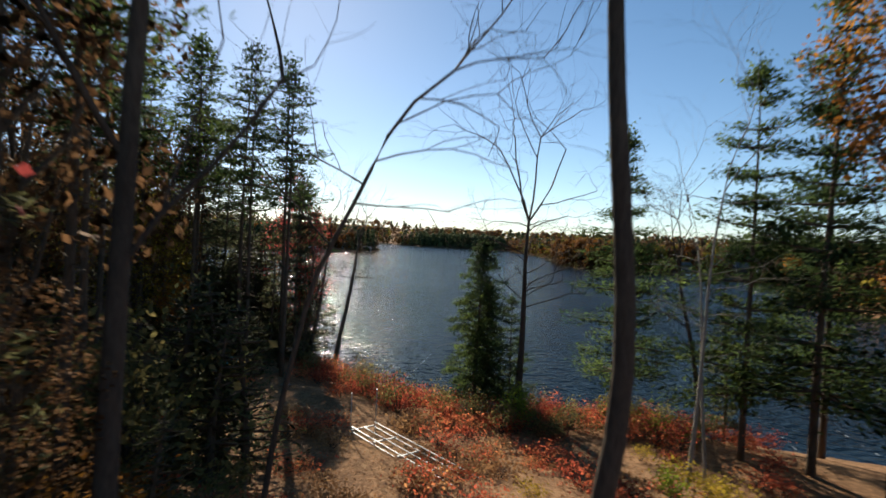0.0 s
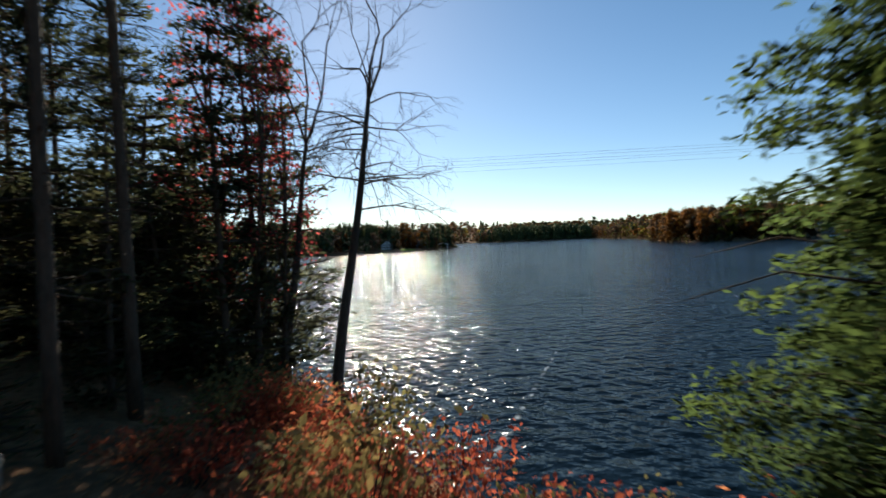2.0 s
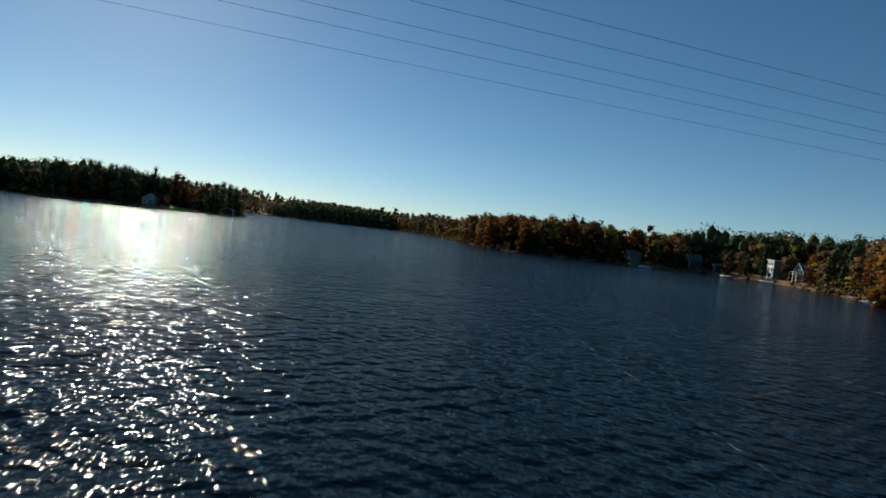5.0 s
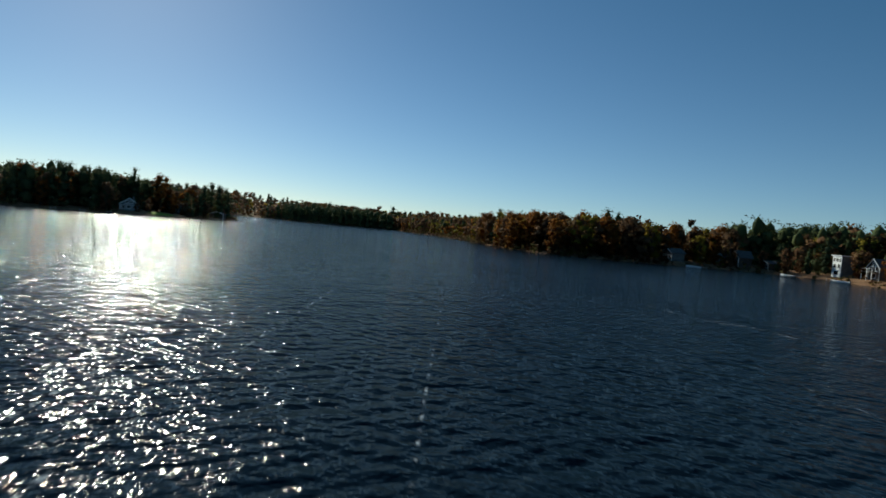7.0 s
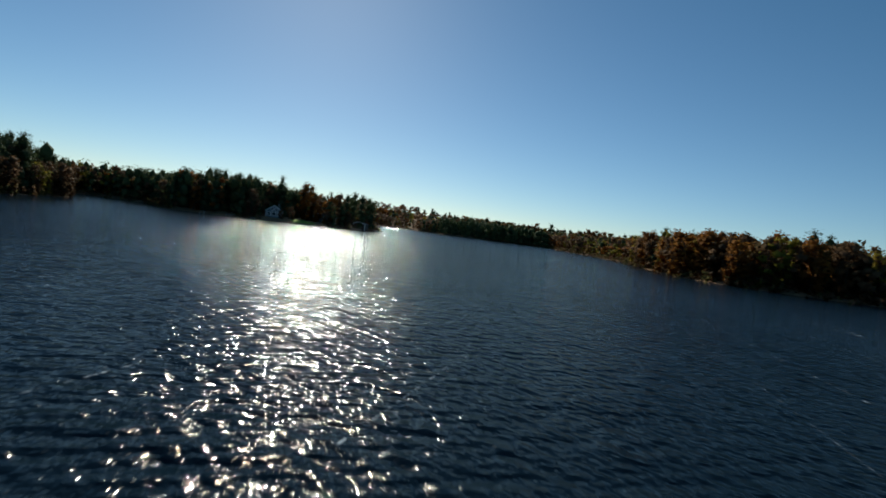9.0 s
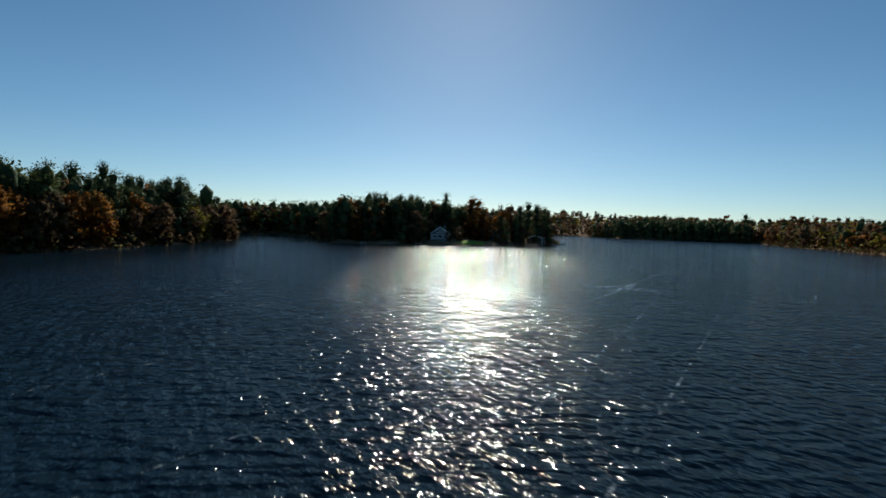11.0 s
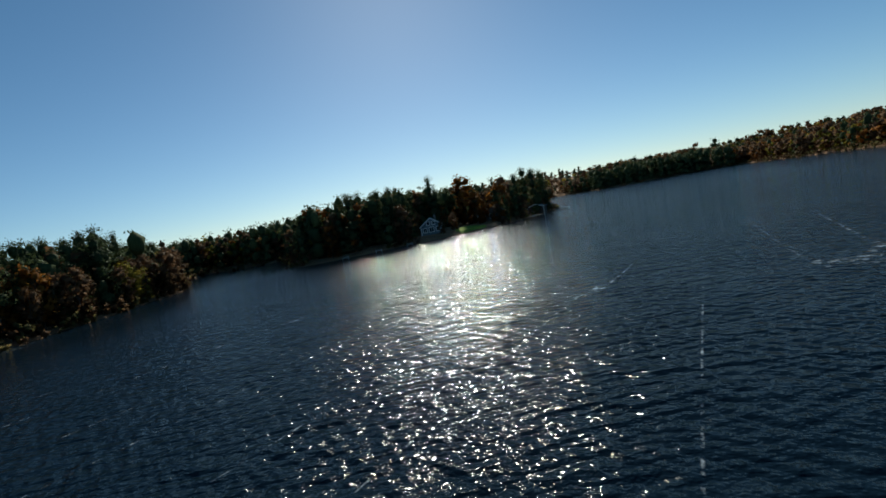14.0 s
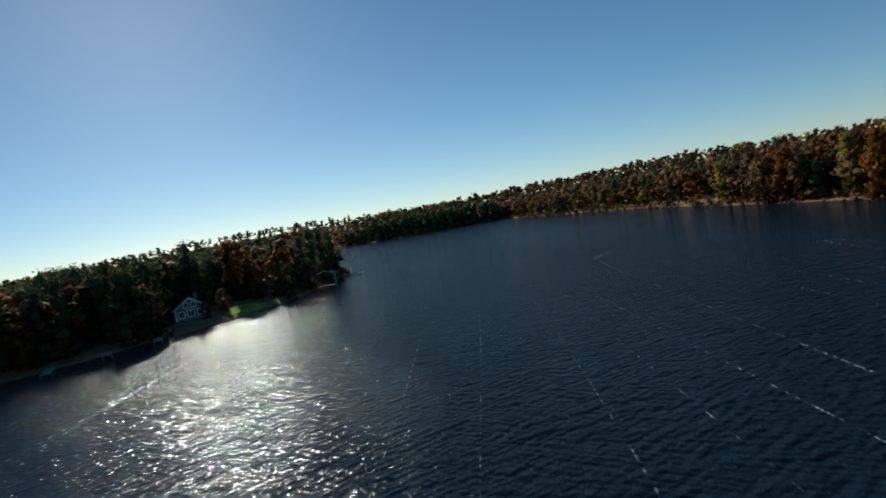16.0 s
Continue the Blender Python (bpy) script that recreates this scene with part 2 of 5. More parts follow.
def inland(x, y):
    """Metres from the water's edge: positive on land, negative in the lake."""
    x, y = np.atleast_1d(np.asarray(x, float)), np.atleast_1d(np.asarray(y, float))
    best = np.full(x.shape, 1e9)
    inside = np.zeros(x.shape, bool)
    for (ax, ay), (bx, by) in zip(LAKE, np.roll(LAKE, -1, axis=0)):
        dx, dy = bx - ax, by - ay
        k = np.clip(((x - ax) * dx + (y - ay) * dy) / (dx * dx + dy * dy), 0, 1)
        best = np.minimum(best, np.hypot(x - ax - k * dx, y - ay - k * dy))
        if dy:
            inside ^= ((ay > y) != (by > y)) & (x < ax + (y - ay) * dx / dy)
    return np.where(inside, -best, best)


def bumpy(x, y):
    return (np.sin(x * 0.9 + 1.3 * np.sin(y * 0.53)) * np.sin(y * 0.8 + 0.7) * 0.10 + np.sin(x * 0.31 + y * 0.22) * 0.16)


HILLS = [(-10, 1650, 420, 200, 24), (-320, 820, 220, 160, 9), (520, 640, 260, 300, 7), (420, 300, 160, 200, 1), (-420, 1500, 500, 300, 16), (900, 1300, 600, 500, 18)]


def ground(x, y):
    x, y = np.atleast_1d(np.asarray(x, float)), np.atleast_1d(np.asarray(y, float))
    s = inland(x, y)
    near = np.clip(1 - np.hypot(x, y - 5) / 90, 0, 1)
    near = np.clip(near * 3, 0, 1)
    bank = np.interp(s, [0, 6, 14, 40, 120], [0.05, 1.35, 1.85, 5.4, 7.5])
    far = np.interp(s, [0, 3, 20, 200, 1200], [0.05, 0.9, 1.8, 6.0, 10.0])
    z = near * bank + (1 - near) * far
    for hx, hy, rx, ry, h in HILLS:
        z = z + h * np.exp(-((x - hx) / rx) ** 2 - ((y - hy) / ry) ** 2) * np.clip(s / 80, 0, 1)
    z = z + bumpy(x, y) * np.clip(s / 4, 0, 1)
    return np.where(s > 0, z, np.maximum(-4, s * 0.3))


def gz(x, y):
    return float(ground(x, y)[0])


def lines(parts):
    out = []
    for a, b, step in parts:
        out.append(np.arange(a, b, step))
    return np.unique(np.concatenate(out).round(3))


gx = lines([(-4200, -420, 180), (-420, -150, 24), (-150, -34, 5.8), (-34, 34, 0.9), (34, 240, 5.8), (240, 520, 24), (520, 4300, 180)])
gy = lines([(-3000, -120, 180), (-120, -40, 10), (-40, 45, 0.9), (45, 420, 5.5), (420, 860, 9), (860, 1500, 40), (1500, 4700, 160)])
X, Y = np.meshgrid(gx, gy)
Z = ground(X.ravel(), Y.ravel())
nx, ny = len(gx), len(gy)
me = bpy.data.meshes.new("ground")
q = (np.arange(ny - 1)[:, None] * nx + np.arange(nx - 1)[None, :]).ravel()
me.from_pydata(np.stack([X.ravel(), Y.ravel(), Z], 1).tolist(), [], np.stack([q, q + 1, q + nx + 1, q + nx], 1).tolist())
me.polygons.foreach_set("use_smooth", [True] * len(me.polygons))

m, n, l, p = nodes("forest_floor")
pos = position(n)
t1, t2, t3 = noise_node(n, l, 0.25, 4, pos), noise_node(n, l, 3.0, 6, pos, 0.7), noise_node(n, l, 25.0, 4, pos)
a = n.new("ShaderNodeMath"); a.operation = 'MULTIPLY_ADD'; a.inputs[1].default_value = 0.7
l.new(t1.outputs["Fac"], a.inputs[0]); l.new(t2.outputs["Fac"], a.inputs[2])
r = ramp(n, [(0.50, (0.090, 0.054, 0.034)), (0.78, (0.190, 0.106, 0.060)), (0.98, (0.330, 0.190, 0.105)), (1.0, (0.270, 0.170, 0.095))])
l.new(a.outputs[0], r.inputs[0]); l.new(r.outputs[0], p.inputs["Base Color"])
p.inputs["Roughness"].default_value = 1.0
p.inputs["Specular IOR Level"].default_value = 0.04
b = n.new("ShaderNodeBump"); b.inputs["Distance"].default_value = 0.06
l.new(t3.outputs["Fac"], b.inputs["Height"]); l.new(b.outputs[0], p.inputs["Normal"])
me.materials.append(m)
tagged(new("ground", me), "brown leaf-strewn forest ground sloping to the lake", "ground", kind="structure")

# ---- water ----
m, n, l, p = nodes("lake_water")
pos = position(n)
p.inputs["Base Color"].default_value = (0.005, 0.0125, 0.022, 1)
p.inputs["Roughness"].default_value = 0.08
p.inputs["IOR"].default_value = 1.333
p.inputs["Specular IOR Level"].default_value = 0.045


def frame_of(vec, angle, across, along):
    """Coordinates turned to the wind, measured across it and along it."""
    mp = n.new("ShaderNodeMapping")
    mp.vector_type = 'TEXTURE'
    mp.inputs["Rotation"].default_value = (0, 0, radians(angle))
    mp.inputs["Scale"].default_value = (1 / across, 1 / along, 1)
    l.new(vec, mp.inputs["Vector"])
    return mp.outputs[0]


def math_node(kind, a, b=None, c=None):
    k = n.new("ShaderNodeMath"); k.operation = kind
    for i, v in enumerate((a, b, c)):
        if v is None:
            continue
        if isinstance(v, (int, float)):
            k.inputs[i].default_value = v
        else:
            l.new(v, k.inputs[i])
    return k.outputs[0]


# length of the crests, waves to a metre, turn from the wind, detail, height
SEAS = [(0.12, 0.30, -6, 0, 0.18), (0.26, 0.75, 5, 1, 0.21), (0.65, 2.0, 32, 0, 0.175), (0.68, 2.2, -34, 0, 0.175), (3.2, 4.6, 8, 1, 0.08), (8.0, 9.0, -14, 0, 0.03)]


def sea_height(vec):
    """Wind waves of several lengths, their crests across the wind."""
    out = None
    for across, along, turn, detail, tall in SEAS:
        t = noise_node(n, l, 1.0, detail, frame_of(vec, WIND + turn, across, along), 0.5)
        out = math_node('MULTIPLY_ADD', t.outputs["Fac"], tall, out if out is not None else 0.0)
    return out


def moved(vec, d):
    k = n.new("ShaderNodeVectorMath"); k.operation = 'ADD'
    k.inputs[1].default_value = d
    l.new(vec, k.inputs[0])
    return k.outputs[0]


WIND = -19.0          # degrees, the way the wind draws the foam lines
STEP = 0.05


def line_noise(across, along):
    return noise_node(n, l, 1.0, 0, frame_of(pos, WIND, across, along))


def step(value, low, high, flip=False):
    k = n.new("ShaderNodeMapRange")
    k.inputs["From Min"].default_value, k.inputs["From Max"].default_value = low, high
    if flip:
        k.inputs["To Min"].default_value, k.inputs["To Max"].default_value = 1, 0
    l.new(value, k.inputs["Value"])
    return k.outputs[0]


# thin broken lines of foam that the wind draws over the lake
off = n.new("ShaderNodeMath"); off.operation = 'SUBTRACT'; off.inputs[1].default_value = 0.5
l.new(line_noise(0.14, 0.005).outputs["Fac"], off.inputs[0])
far_off = n.new("ShaderNodeMath"); far_off.operation = 'ABSOLUTE'
l.new(off.outputs[0], far_off.inputs[0])
streak = step(far_off.outputs[0], 0.0012, 0.0045, True)
broken = step(noise_node(n, l, 1.3, 3, pos, 0.7).outputs["Fac"], 0.52, 0.68)
patchy = step(noise_node(n, l, 0.05, 1, pos).outputs["Fac"], 0.30, 0.55)
foam = n.new("ShaderNodeMath"); foam.operation = 'MULTIPLY'
l.new(streak, foam.inputs[0]); l.new(broken, foam.inputs[1])
foam2 = n.new("ShaderNodeMath"); foam2.operation = 'MULTIPLY'
l.new(foam.outputs[0], foam2.inputs[0]); l.new(patchy, foam2.inputs[1])
tint = n.new("ShaderNodeMix"); tint.data_type = 'RGBA'
tint.inputs[6].default_value, tint.inputs[7].default_value = (0.005, 0.0125, 0.022, 1), (0.46, 0.50, 0.55, 1)
l.new(foam2.outputs[0], tint.inputs[0]); l.new(tint.outputs[2], p.inputs["Base Color"])
# the wind's fetch: nearly still in the lee of the banks, ruffled further out, uneven in gusts
wind = n.new("ShaderNodeAttribute"); wind.attribute_name = "wind"
gust = n.new("ShaderNodeMapRange")
gust.inputs["To Min"].default_value, gust.inputs["To Max"].default_value = 0.72, 1.2
gust.inputs["From Min"].default_value, gust.inputs["From Max"].default_value = 0.35, 0.65
l.new(noise_node(n, l, 1.0, 3, frame_of(pos, WIND, 0.035, 0.012), 0.6).outputs["Fac"], gust.inputs["Value"])
force = math_node('MULTIPLY', wind.outputs["Fac"], gust.outputs[0])
here = sea_height(pos)
slope = n.new("ShaderNodeCombineXYZ")
slope.inputs[2].default_value = 1.0
for i, d in enumerate([(STEP, 0, 0), (0, STEP, 0)]):
    fall = math_node('SUBTRACT', here, sea_height(moved(pos, d)))
    l.new(math_node('MULTIPLY', math_node('DIVIDE', fall, STEP), force), slope.inputs[i])
unit = n.new("ShaderNodeVectorMath"); unit.operation = 'NORMALIZE'
l.new(slope.outputs[0], unit.inputs[0]); l.new(unit.outputs[0], p.inputs["Normal"])
g = Geo()
wx, wy = np.linspace(-160, 230, 110), np.linspace(-12, 830, 200)
WX, WY = np.meshgrid(wx, wy)
q = (np.arange(199)[:, None] * 110 + np.arange(109)[None, :]).ravel()
g.add(np.stack([WX.ravel(), WY.ravel(), np.zeros(WX.size)], 1), np.stack([q, q + 1, q + 111, q + 110], 1).tolist())
me = g.mesh("water", m, True)
out_ = -inland(WX.ravel(), WY.ravel())
lee = np.full(WX.size, 6.0)
lee[(WX.ravel() < -36) & (WY.ravel() > 130)] = 42.0
lee[(WX.ravel() > -58) & (WY.ravel() > 270) & (WX.ravel() < 40)] = 2.0
lee[(WX.ravel() > 60) & (WY.ravel() < 420)] = 14.0
lee[(WX.ravel() < 40) & (WY.ravel() < 60)] = 3.0
me.attributes.new("wind", 'FLOAT', 'POINT').data.foreach_set("value", 0.22 + 0.78 * np.clip(out_ / lee, 0, 1))
tagged(new("water", me), "dark blue rippled lake water glittering in the sun", "water", kind="structure")

# ---- trees ----
def bent(h, lean=(0, 0), wob=0.15, k=9, base=-0.4):
    """The line of a trunk: k points from below the ground to height h."""
    z = np.linspace(0, 1, k)
    ph = rng.uniform(0, 6.3, 2)
    x = lean[0] * z ** 1.3 + wob * np.sin(z * 5 + ph[0]) * z
    y = lean[1] * z ** 1.3 + wob * np.sin(z * 4 + ph[1]) * z
    return np.stack([x, y, base + z * (h - base)], 1)


def on(line, z):
    return np.array([np.interp(z, line[:, 2], line[:, i]) for i in range(3)])


def pine(quads, size, h=18.0, start=0.25, spread=3.6, whorls=11, dead=0, r0=0.22, cone=0.75, sides=6, twigs=True):
    """A pine: trunk with limbs, and a crown of needle clumps in uneven tiers with gaps."""
    line = bent(h, (rng.uniform(-.5, .5), rng.uniform(-.5, .5)), 0.12)
    tr, cr, br = Geo(), Geo(), Geo()
    tr.tube(line, r0 * np.linspace(1.15, 0.12, len(line)), sides)
    ends, ways, wts = [], [], []
    for w in range(whorls):
        zn = start + (1 - start) * (w + rng.uniform(-.3, .3)) / whorls
        zn = min(max(zn, start), 0.98)
        prof = spread * ((1 - zn) / (1 - start)) ** cone + 0.35
        a0 = rng.uniform(0, 6.3)
        for k in range(rng.integers(3, 6)):
            a = a0 + k * 6.283 / 4.5 + rng.uniform(-.5, .5)
            L = prof * rng.uniform(0.45, 1.15)
            p0 = on(line, zn * h)
            up = rng.uniform(-0.05, 0.30) * L
            d = np.array([math.cos(a), math.sin(a), 0])
            p1 = p0 + d * L * 0.6 + [0, 0, up * 0.3]
            p2 = p0 + d * L + [0, 0, up]
            if twigs:
                br.tube([p0, p1, p2], [0.05 * r0 / 0.22 + 0.012 * L, 0.03, 0.012], 4, False)
            ends.append((p0, p1, p2)); wts.append(L)
    for k in range(dead):
        z = rng.uniform(0.12, start + 0.1) * h
        a = rng.uniform(0, 6.3); L = rng.uniform(0.6, 2.2)
        p0 = on(line, z)
        br.tube([p0, p0 + [math.cos(a) * L * .5, math.sin(a) * L * .5, rng.uniform(-.2, .1)], p0 + [math.cos(a) * L, math.sin(a) * L, rng.uniform(-.7, .1)]], [0.025, 0.016, 0.006], 3, False)
    wts = np.array(wts); wts /= wts.sum()
    pick = rng.choice(len(ends), quads, p=wts)
    E3 = np.array(ends)
    k = rng.uniform(0.30, 1.06, quads)[:, None]
    c = E3[pick, 0] * (1 - k) + E3[pick, 2] * k
    lat = (0.10 + 0.16 * wts[pick] / wts.max())[:, None] * spread * 0.55
    c = c + rng.normal(size=(quads, 3)) * lat * [1, 1, 0.55]
    way = E3[pick, 2] - E3[pick, 0] + [0, 0, 0.25]
    axis = np.stack([np.interp(c[:, 2], line[:, 2], line[:, i]) for i in (0, 1)] + [c[:, 2] - 0.12 * h], 1)
    cr.leaves(c, size * rng.uniform(0.6, 1.35, quads), 0.3, 0.25, way, c - axis + [0, 0, 0.4], 0.9)
    top, k = on(line, h * 0.97), max(5, quads // 30)
    up = rng.normal(size=(k, 3))
    cr.leaves(top + up * [0.35, 0.35, 0.5], size * 0.7, 0.6, 0, None, up + [0, 0, 1.0])
    return tr, cr, br


def plume_pine(quads, size, h=17.0, start=0.1, spread=3.4, tiers=11, cone=0.5, sides=5, twigs=True):
    """A pine seen over the water: sprays of needles in uneven tiers about a close dark heart."""
    line = bent(h, (rng.uniform(-.5, .5), rng.uniform(-.5, .5)), 0.12)
    tr, cr, br = Geo(), Geo(), Geo()
    tr.tube(line, 0.22 * np.linspace(1.15, 0.12, len(line)), sides)
    cen, rad = [], []
    heart = max(3, tiers // 2)
    for w in range(heart):
        zn = start + (0.94 - start) * (w + 0.4) / heart
        r_ = spread * ((1 - zn) / (1 - start)) ** cone * rng.uniform(0.36, 0.5) + 0.25
        a = rng.uniform(0, 6.3)
        cr.clump(on(line, zn * h) + np.array([math.cos(a), math.sin(a), 0]) * r_ * 0.3, (r_, r_, h * (0.9 - start) / heart * 0.62), 0, 0.25)
    for w in range(tiers):
        zn = start + (0.95 - start) * (w + rng.uniform(-.3, .3)) / (tiers - 1)
        zn = min(max(zn, start), 0.92)
        reach = spread * (((1 - zn) / (1 - start)) ** cone) * rng.uniform(0.75, 1.15) + 0.6
        a0 = rng.uniform(0, 6.3)
        for k in range(5):
            a = a0 + k * 1.2566 + rng.uniform(-.5, .5)
            L = reach * rng.uniform(0.5, 1.05)
            p0 = on(line, zn * h)
            c = p0 + [math.cos(a) * L * 0.72, math.sin(a) * L * 0.72, 0.14 * L]
            cen.append(c); rad.append((0.30 * L + 0.3, 0.30 * L + 0.3, 0.13 * L + 0.24))
            if twigs and k < 2:
                br.tube([p0 - [0, 0, 0.2], (p0 + c) / 2, c], [0.06, 0.035, 0.015], 3, False)
    cen, rad = np.array(cen), np.array(rad)
    w = rad[:, 0]
    pick = rng.choice(len(cen), quads, p=w / w.sum())
    d = rng.normal(size=(quads, 3)) * 0.62
    c = cen[pick] + d * rad[pick]
    axis = np.stack([np.interp(c[:, 2], line[:, 2], line[:, i]) for i in (0, 1)] + [c[:, 2]], 1)
    cr.leaves(c, size * rng.uniform(0.55, 1.3, quads) * np.interp(c[:, 2] / h, [0.7, 1.0], [1.0, 0.62]), 0.5, 0.12, c - axis + [0, 0, 0.8], (c - axis) / spread + d * 0.5 + [0, 0, 0.35], 0.6)
    k = max(5, quads // 16)
    up = rng.normal(size=(k, 3))
    cr.leaves(on(line, h * 0.95) + up * [0.6, 0.6, 0.42], size * 0.65, 0.45, 0, up * [1, 1, 0.3] + [0, 0, 1], up + [0, 0, 1.0])
    return tr, cr, br


def broadleaf(quads, size, h=15.0, spread=4.2, low=0.28, blobs=16, r0=0.2, sides=6, limbs=True, sub=None, heart=0.72):
    """A broad-leaved tree: forked trunk and a lumpy crown of leaf clumps."""
    line = bent(h * 0.8, (rng.uniform(-.8, .8), rng.uniform(-.8, .8)), 0.2)
    tr, cr, br = Geo(), Geo(), Geo()
    tr.tube(line, r0 * np.linspace(1.2, 0.2, len(line)), sides)
    cen, rad = [], []
    for k in range(blobs):
        z = low + (0.93 - low) * (k + rng.uniform(0, 1)) / blobs
        prof = spread * math.sin(math.pi * min(1, (z - low) / (1.05 - low) * 0.8 + 0.18)) ** 0.7
        a, rr = k * 2.4 + rng.uniform(-.6, .6), prof * math.sqrt(rng.uniform(0.12, 1)) * 0.78
        p0 = on(line, h * max(0.15, z - 0.22))
        c = np.array([p0[0] + rr * math.cos(a), p0[1] + rr * math.sin(a), z * h])
        cen.append(c); rad.append(spread * rng.uniform(0.24, 0.42))
        if limbs:
            mid = (p0 + c) / 2 + [0, 0, -0.04 * h]
            br.tube([p0, mid, c], [0.09 * r0 / 0.2, 0.05, 0.015], 4, False)
    cen, rad = np.array(cen), np.array(rad)
    w = rad ** 2 / (rad ** 2).sum()
    pick = rng.choice(blobs, quads, p=w)
    d = rng.normal(size=(quads, 3))
    d /= np.linalg.norm(d, axis=1)[:, None]
    hub = np.array([0, 0, h * (low + 0.95) / 2])
    if sub is None:
        rr = rad[pick] * rng.uniform(0.35, 1.12, quads) ** 0.6
    else:
        rr = rad[pick] * rng.uniform(0.6, 1.25, quads)
        for c, r_ in zip(cen, rad):
            cr.clump(c * [0.9, 0.9, 0.98], np.array((r_, r_, r_ * 0.8)) * heart, sub, 0.25, hub)
    c = cen[pick] + d * rr[:, None] * [1, 1, 0.8]
    cr.leaves(c, size * rng.uniform(0.6, 1.3, quads), 0.7, 0.1, None, d * 0.4 + (c - hub) / spread * 0.9, 0.5)
    return tr, cr, br


def branchy(geo, p, d, L, r, depth, droop=0.0, fork=(2, 3), sides=5, shrink=0.68, up=0.15):
    """Bare limbs that fork again and again."""
    k = 4
    pts, v = [np.array(p, float)], np.array(d, float)
    for i in range(k):
        v = v + rng.normal(size=3) * 0.13 + [0, 0, (up - droop) * 0.25]
        v /= np.linalg.norm(v)
        pts.append(pts[-1] + v * L / k)
    geo.tube(pts, np.linspace(r, r * 0.55, k + 1), max(3, sides), False)
    if depth <= 0:
        return
    for j in range(rng.integers(fork[0], fork[1] + 1)):
        i = k if j == 0 else rng.integers(1, k + 1)
        side = np.cross(v, rng.normal(size=3))
        side /= np.linalg.norm(side) + 1e-9
        nd = v * 0.75 + side * rng.uniform(0.45, 0.95)
        branchy(geo, pts[i], nd / np.linalg.norm(nd), L * shrink * rng.uniform(0.75, 1.15), r * 0.52, depth - 1, droop, fork, sides - 1, shrink, up)


def thing(name, x, y, z, rz=0.0, label="", category="", group=""):
    ob = new(name)
    ob.matrix_basis = pose(x, y, z, 0, 0, rz)
    ob.empty_display_size = 0.3
    return tagged(ob, label, category, group)


protos = {}


SEEDS = {}          # other shapes for single trees


def plant(kind, x, y, s=1.0, hs=1.0, rz=None, sink=0.0):
    """Sets a tree or shrub of a kind on the ground; the first is built, the rest are copies."""
    global rng
    rz = rng.uniform(0, 360) if rz is None else rz
    z = gz(x, y) - sink
    mt = pose(x, y, z, 0, 0, rz) @ Matrix.Diagonal((s, s, s * hs, 1))
    if kind in protos:
        ob = protos[kind]
        return copy_thing(ob, mt @ Matrix.Diagonal((1 / ob.scale[0], 1 / ob.scale[1], 1 / ob.scale[2], 1)))
    name, label, cat, group, build = KINDS[kind]
    kept, rng = rng, np.random.default_rng(sum((i + 3) * ord(c) for i, c in enumerate(kind)) + SEEDS.get(kind, 0))
    ob = thing(name, 0, 0, 0, 0, label, cat, group)
    for pname, geo, material, smooth in build():
        made = part(pname, geo, material, ob, "", smooth)
        if pname in ("branchwork", "crown", "foliage", "stemwork"):
            tagged(made, kind="stuff")
    ob.matrix_basis = mt
    protos[kind] = ob
    rng = kept
    return ob


def two(gs, bark, leaf):
    out = [("trunk", gs[0], bark, True), ("crown", gs[1], leaf, False)]
    for g in gs[2:]:
        if g.n:
            out.append(("branchwork", g, bark, True))
    return out


def hemlock_near():
    h = 11.6
    line = bent(h, (0.3, 0.1), 0.06)
    tr, cr, out = Geo(), Geo(), []
    tr.tube(line, np.linspace(0.17, 0.015, 9), 8)
    pts, ways, sz = [], [], []
    for i in range(130):
        zn = 0.08 + 0.91 * (i / 130)
        a = i * 2.4 + rng.uniform(-.3, .3)
        L = (3.0 * (1 - zn) ** 0.62 + 0.12) * (0.45 + 0.8 * rng.uniform() ** 0.8) * min(1, 0.6 + zn * 2.5)
        p0 = on(line, zn * h)
        d = np.array([math.cos(a), math.sin(a), 0])
        rise = 0.45 * L * (zn - 0.15)
        p1 = p0 + d * L * 0.55 + [0, 0, rise * 0.7 + 0.06]
        p2 = p0 + d * L + [0, 0, rise - 0.12 * L]
        g = Geo()
        g.tube([p0, p1, p2], [0.022, 0.014, 0.004], 4, False)
        out.append(("branch", g, BARK, True))
        if i % 9 in (3, 7) and zn < 0.8:
            continue
        m_ = int(36 + 125 * L)
        k = rng.uniform(0.12, 1.05, m_)[:, None]
        c = np.where(k < .55, p0 + (p1 - p0) * k / .55, p1 + (p2 - p1) * (k - .55) / .45)
        side = np.cross(d, [0, 0, 1.0])
        off = rng.normal(size=(m_, 1)) * 0.30 * (1.2 - k) * max(0.4, L / 1.6)
        c = c + side * off + rng.normal(size=(m_, 3)) * 0.11
        pts.append(c); ways.append(np.tile(d, (m_, 1)) + side * np.sign(off) * 0.8 + [0, 0, 0.15])
        sz.append(np.full(m_, 0.19))
    pts, ways, sz = np.concatenate(pts), np.concatenate(ways), np.concatenate(sz)
    cr.leaves(pts, sz * rng.uniform(0.6, 1.3, len(sz)), 0.34, 0.1, ways, pts * [1, 1, 0.05] + [0, 0, 0.5], 1.0)
    return two((tr, cr), BARK, PINE_NEAR) + out


def pine_near(h, start, spread, quads=5200, dead=26, size=0.34, mat=None):
    def make():
        return two(pine(quads, size, h, start, spread, 15, dead, 0.17, 0.55, 8), BARK, mat or PINE_NEAR)
    return make


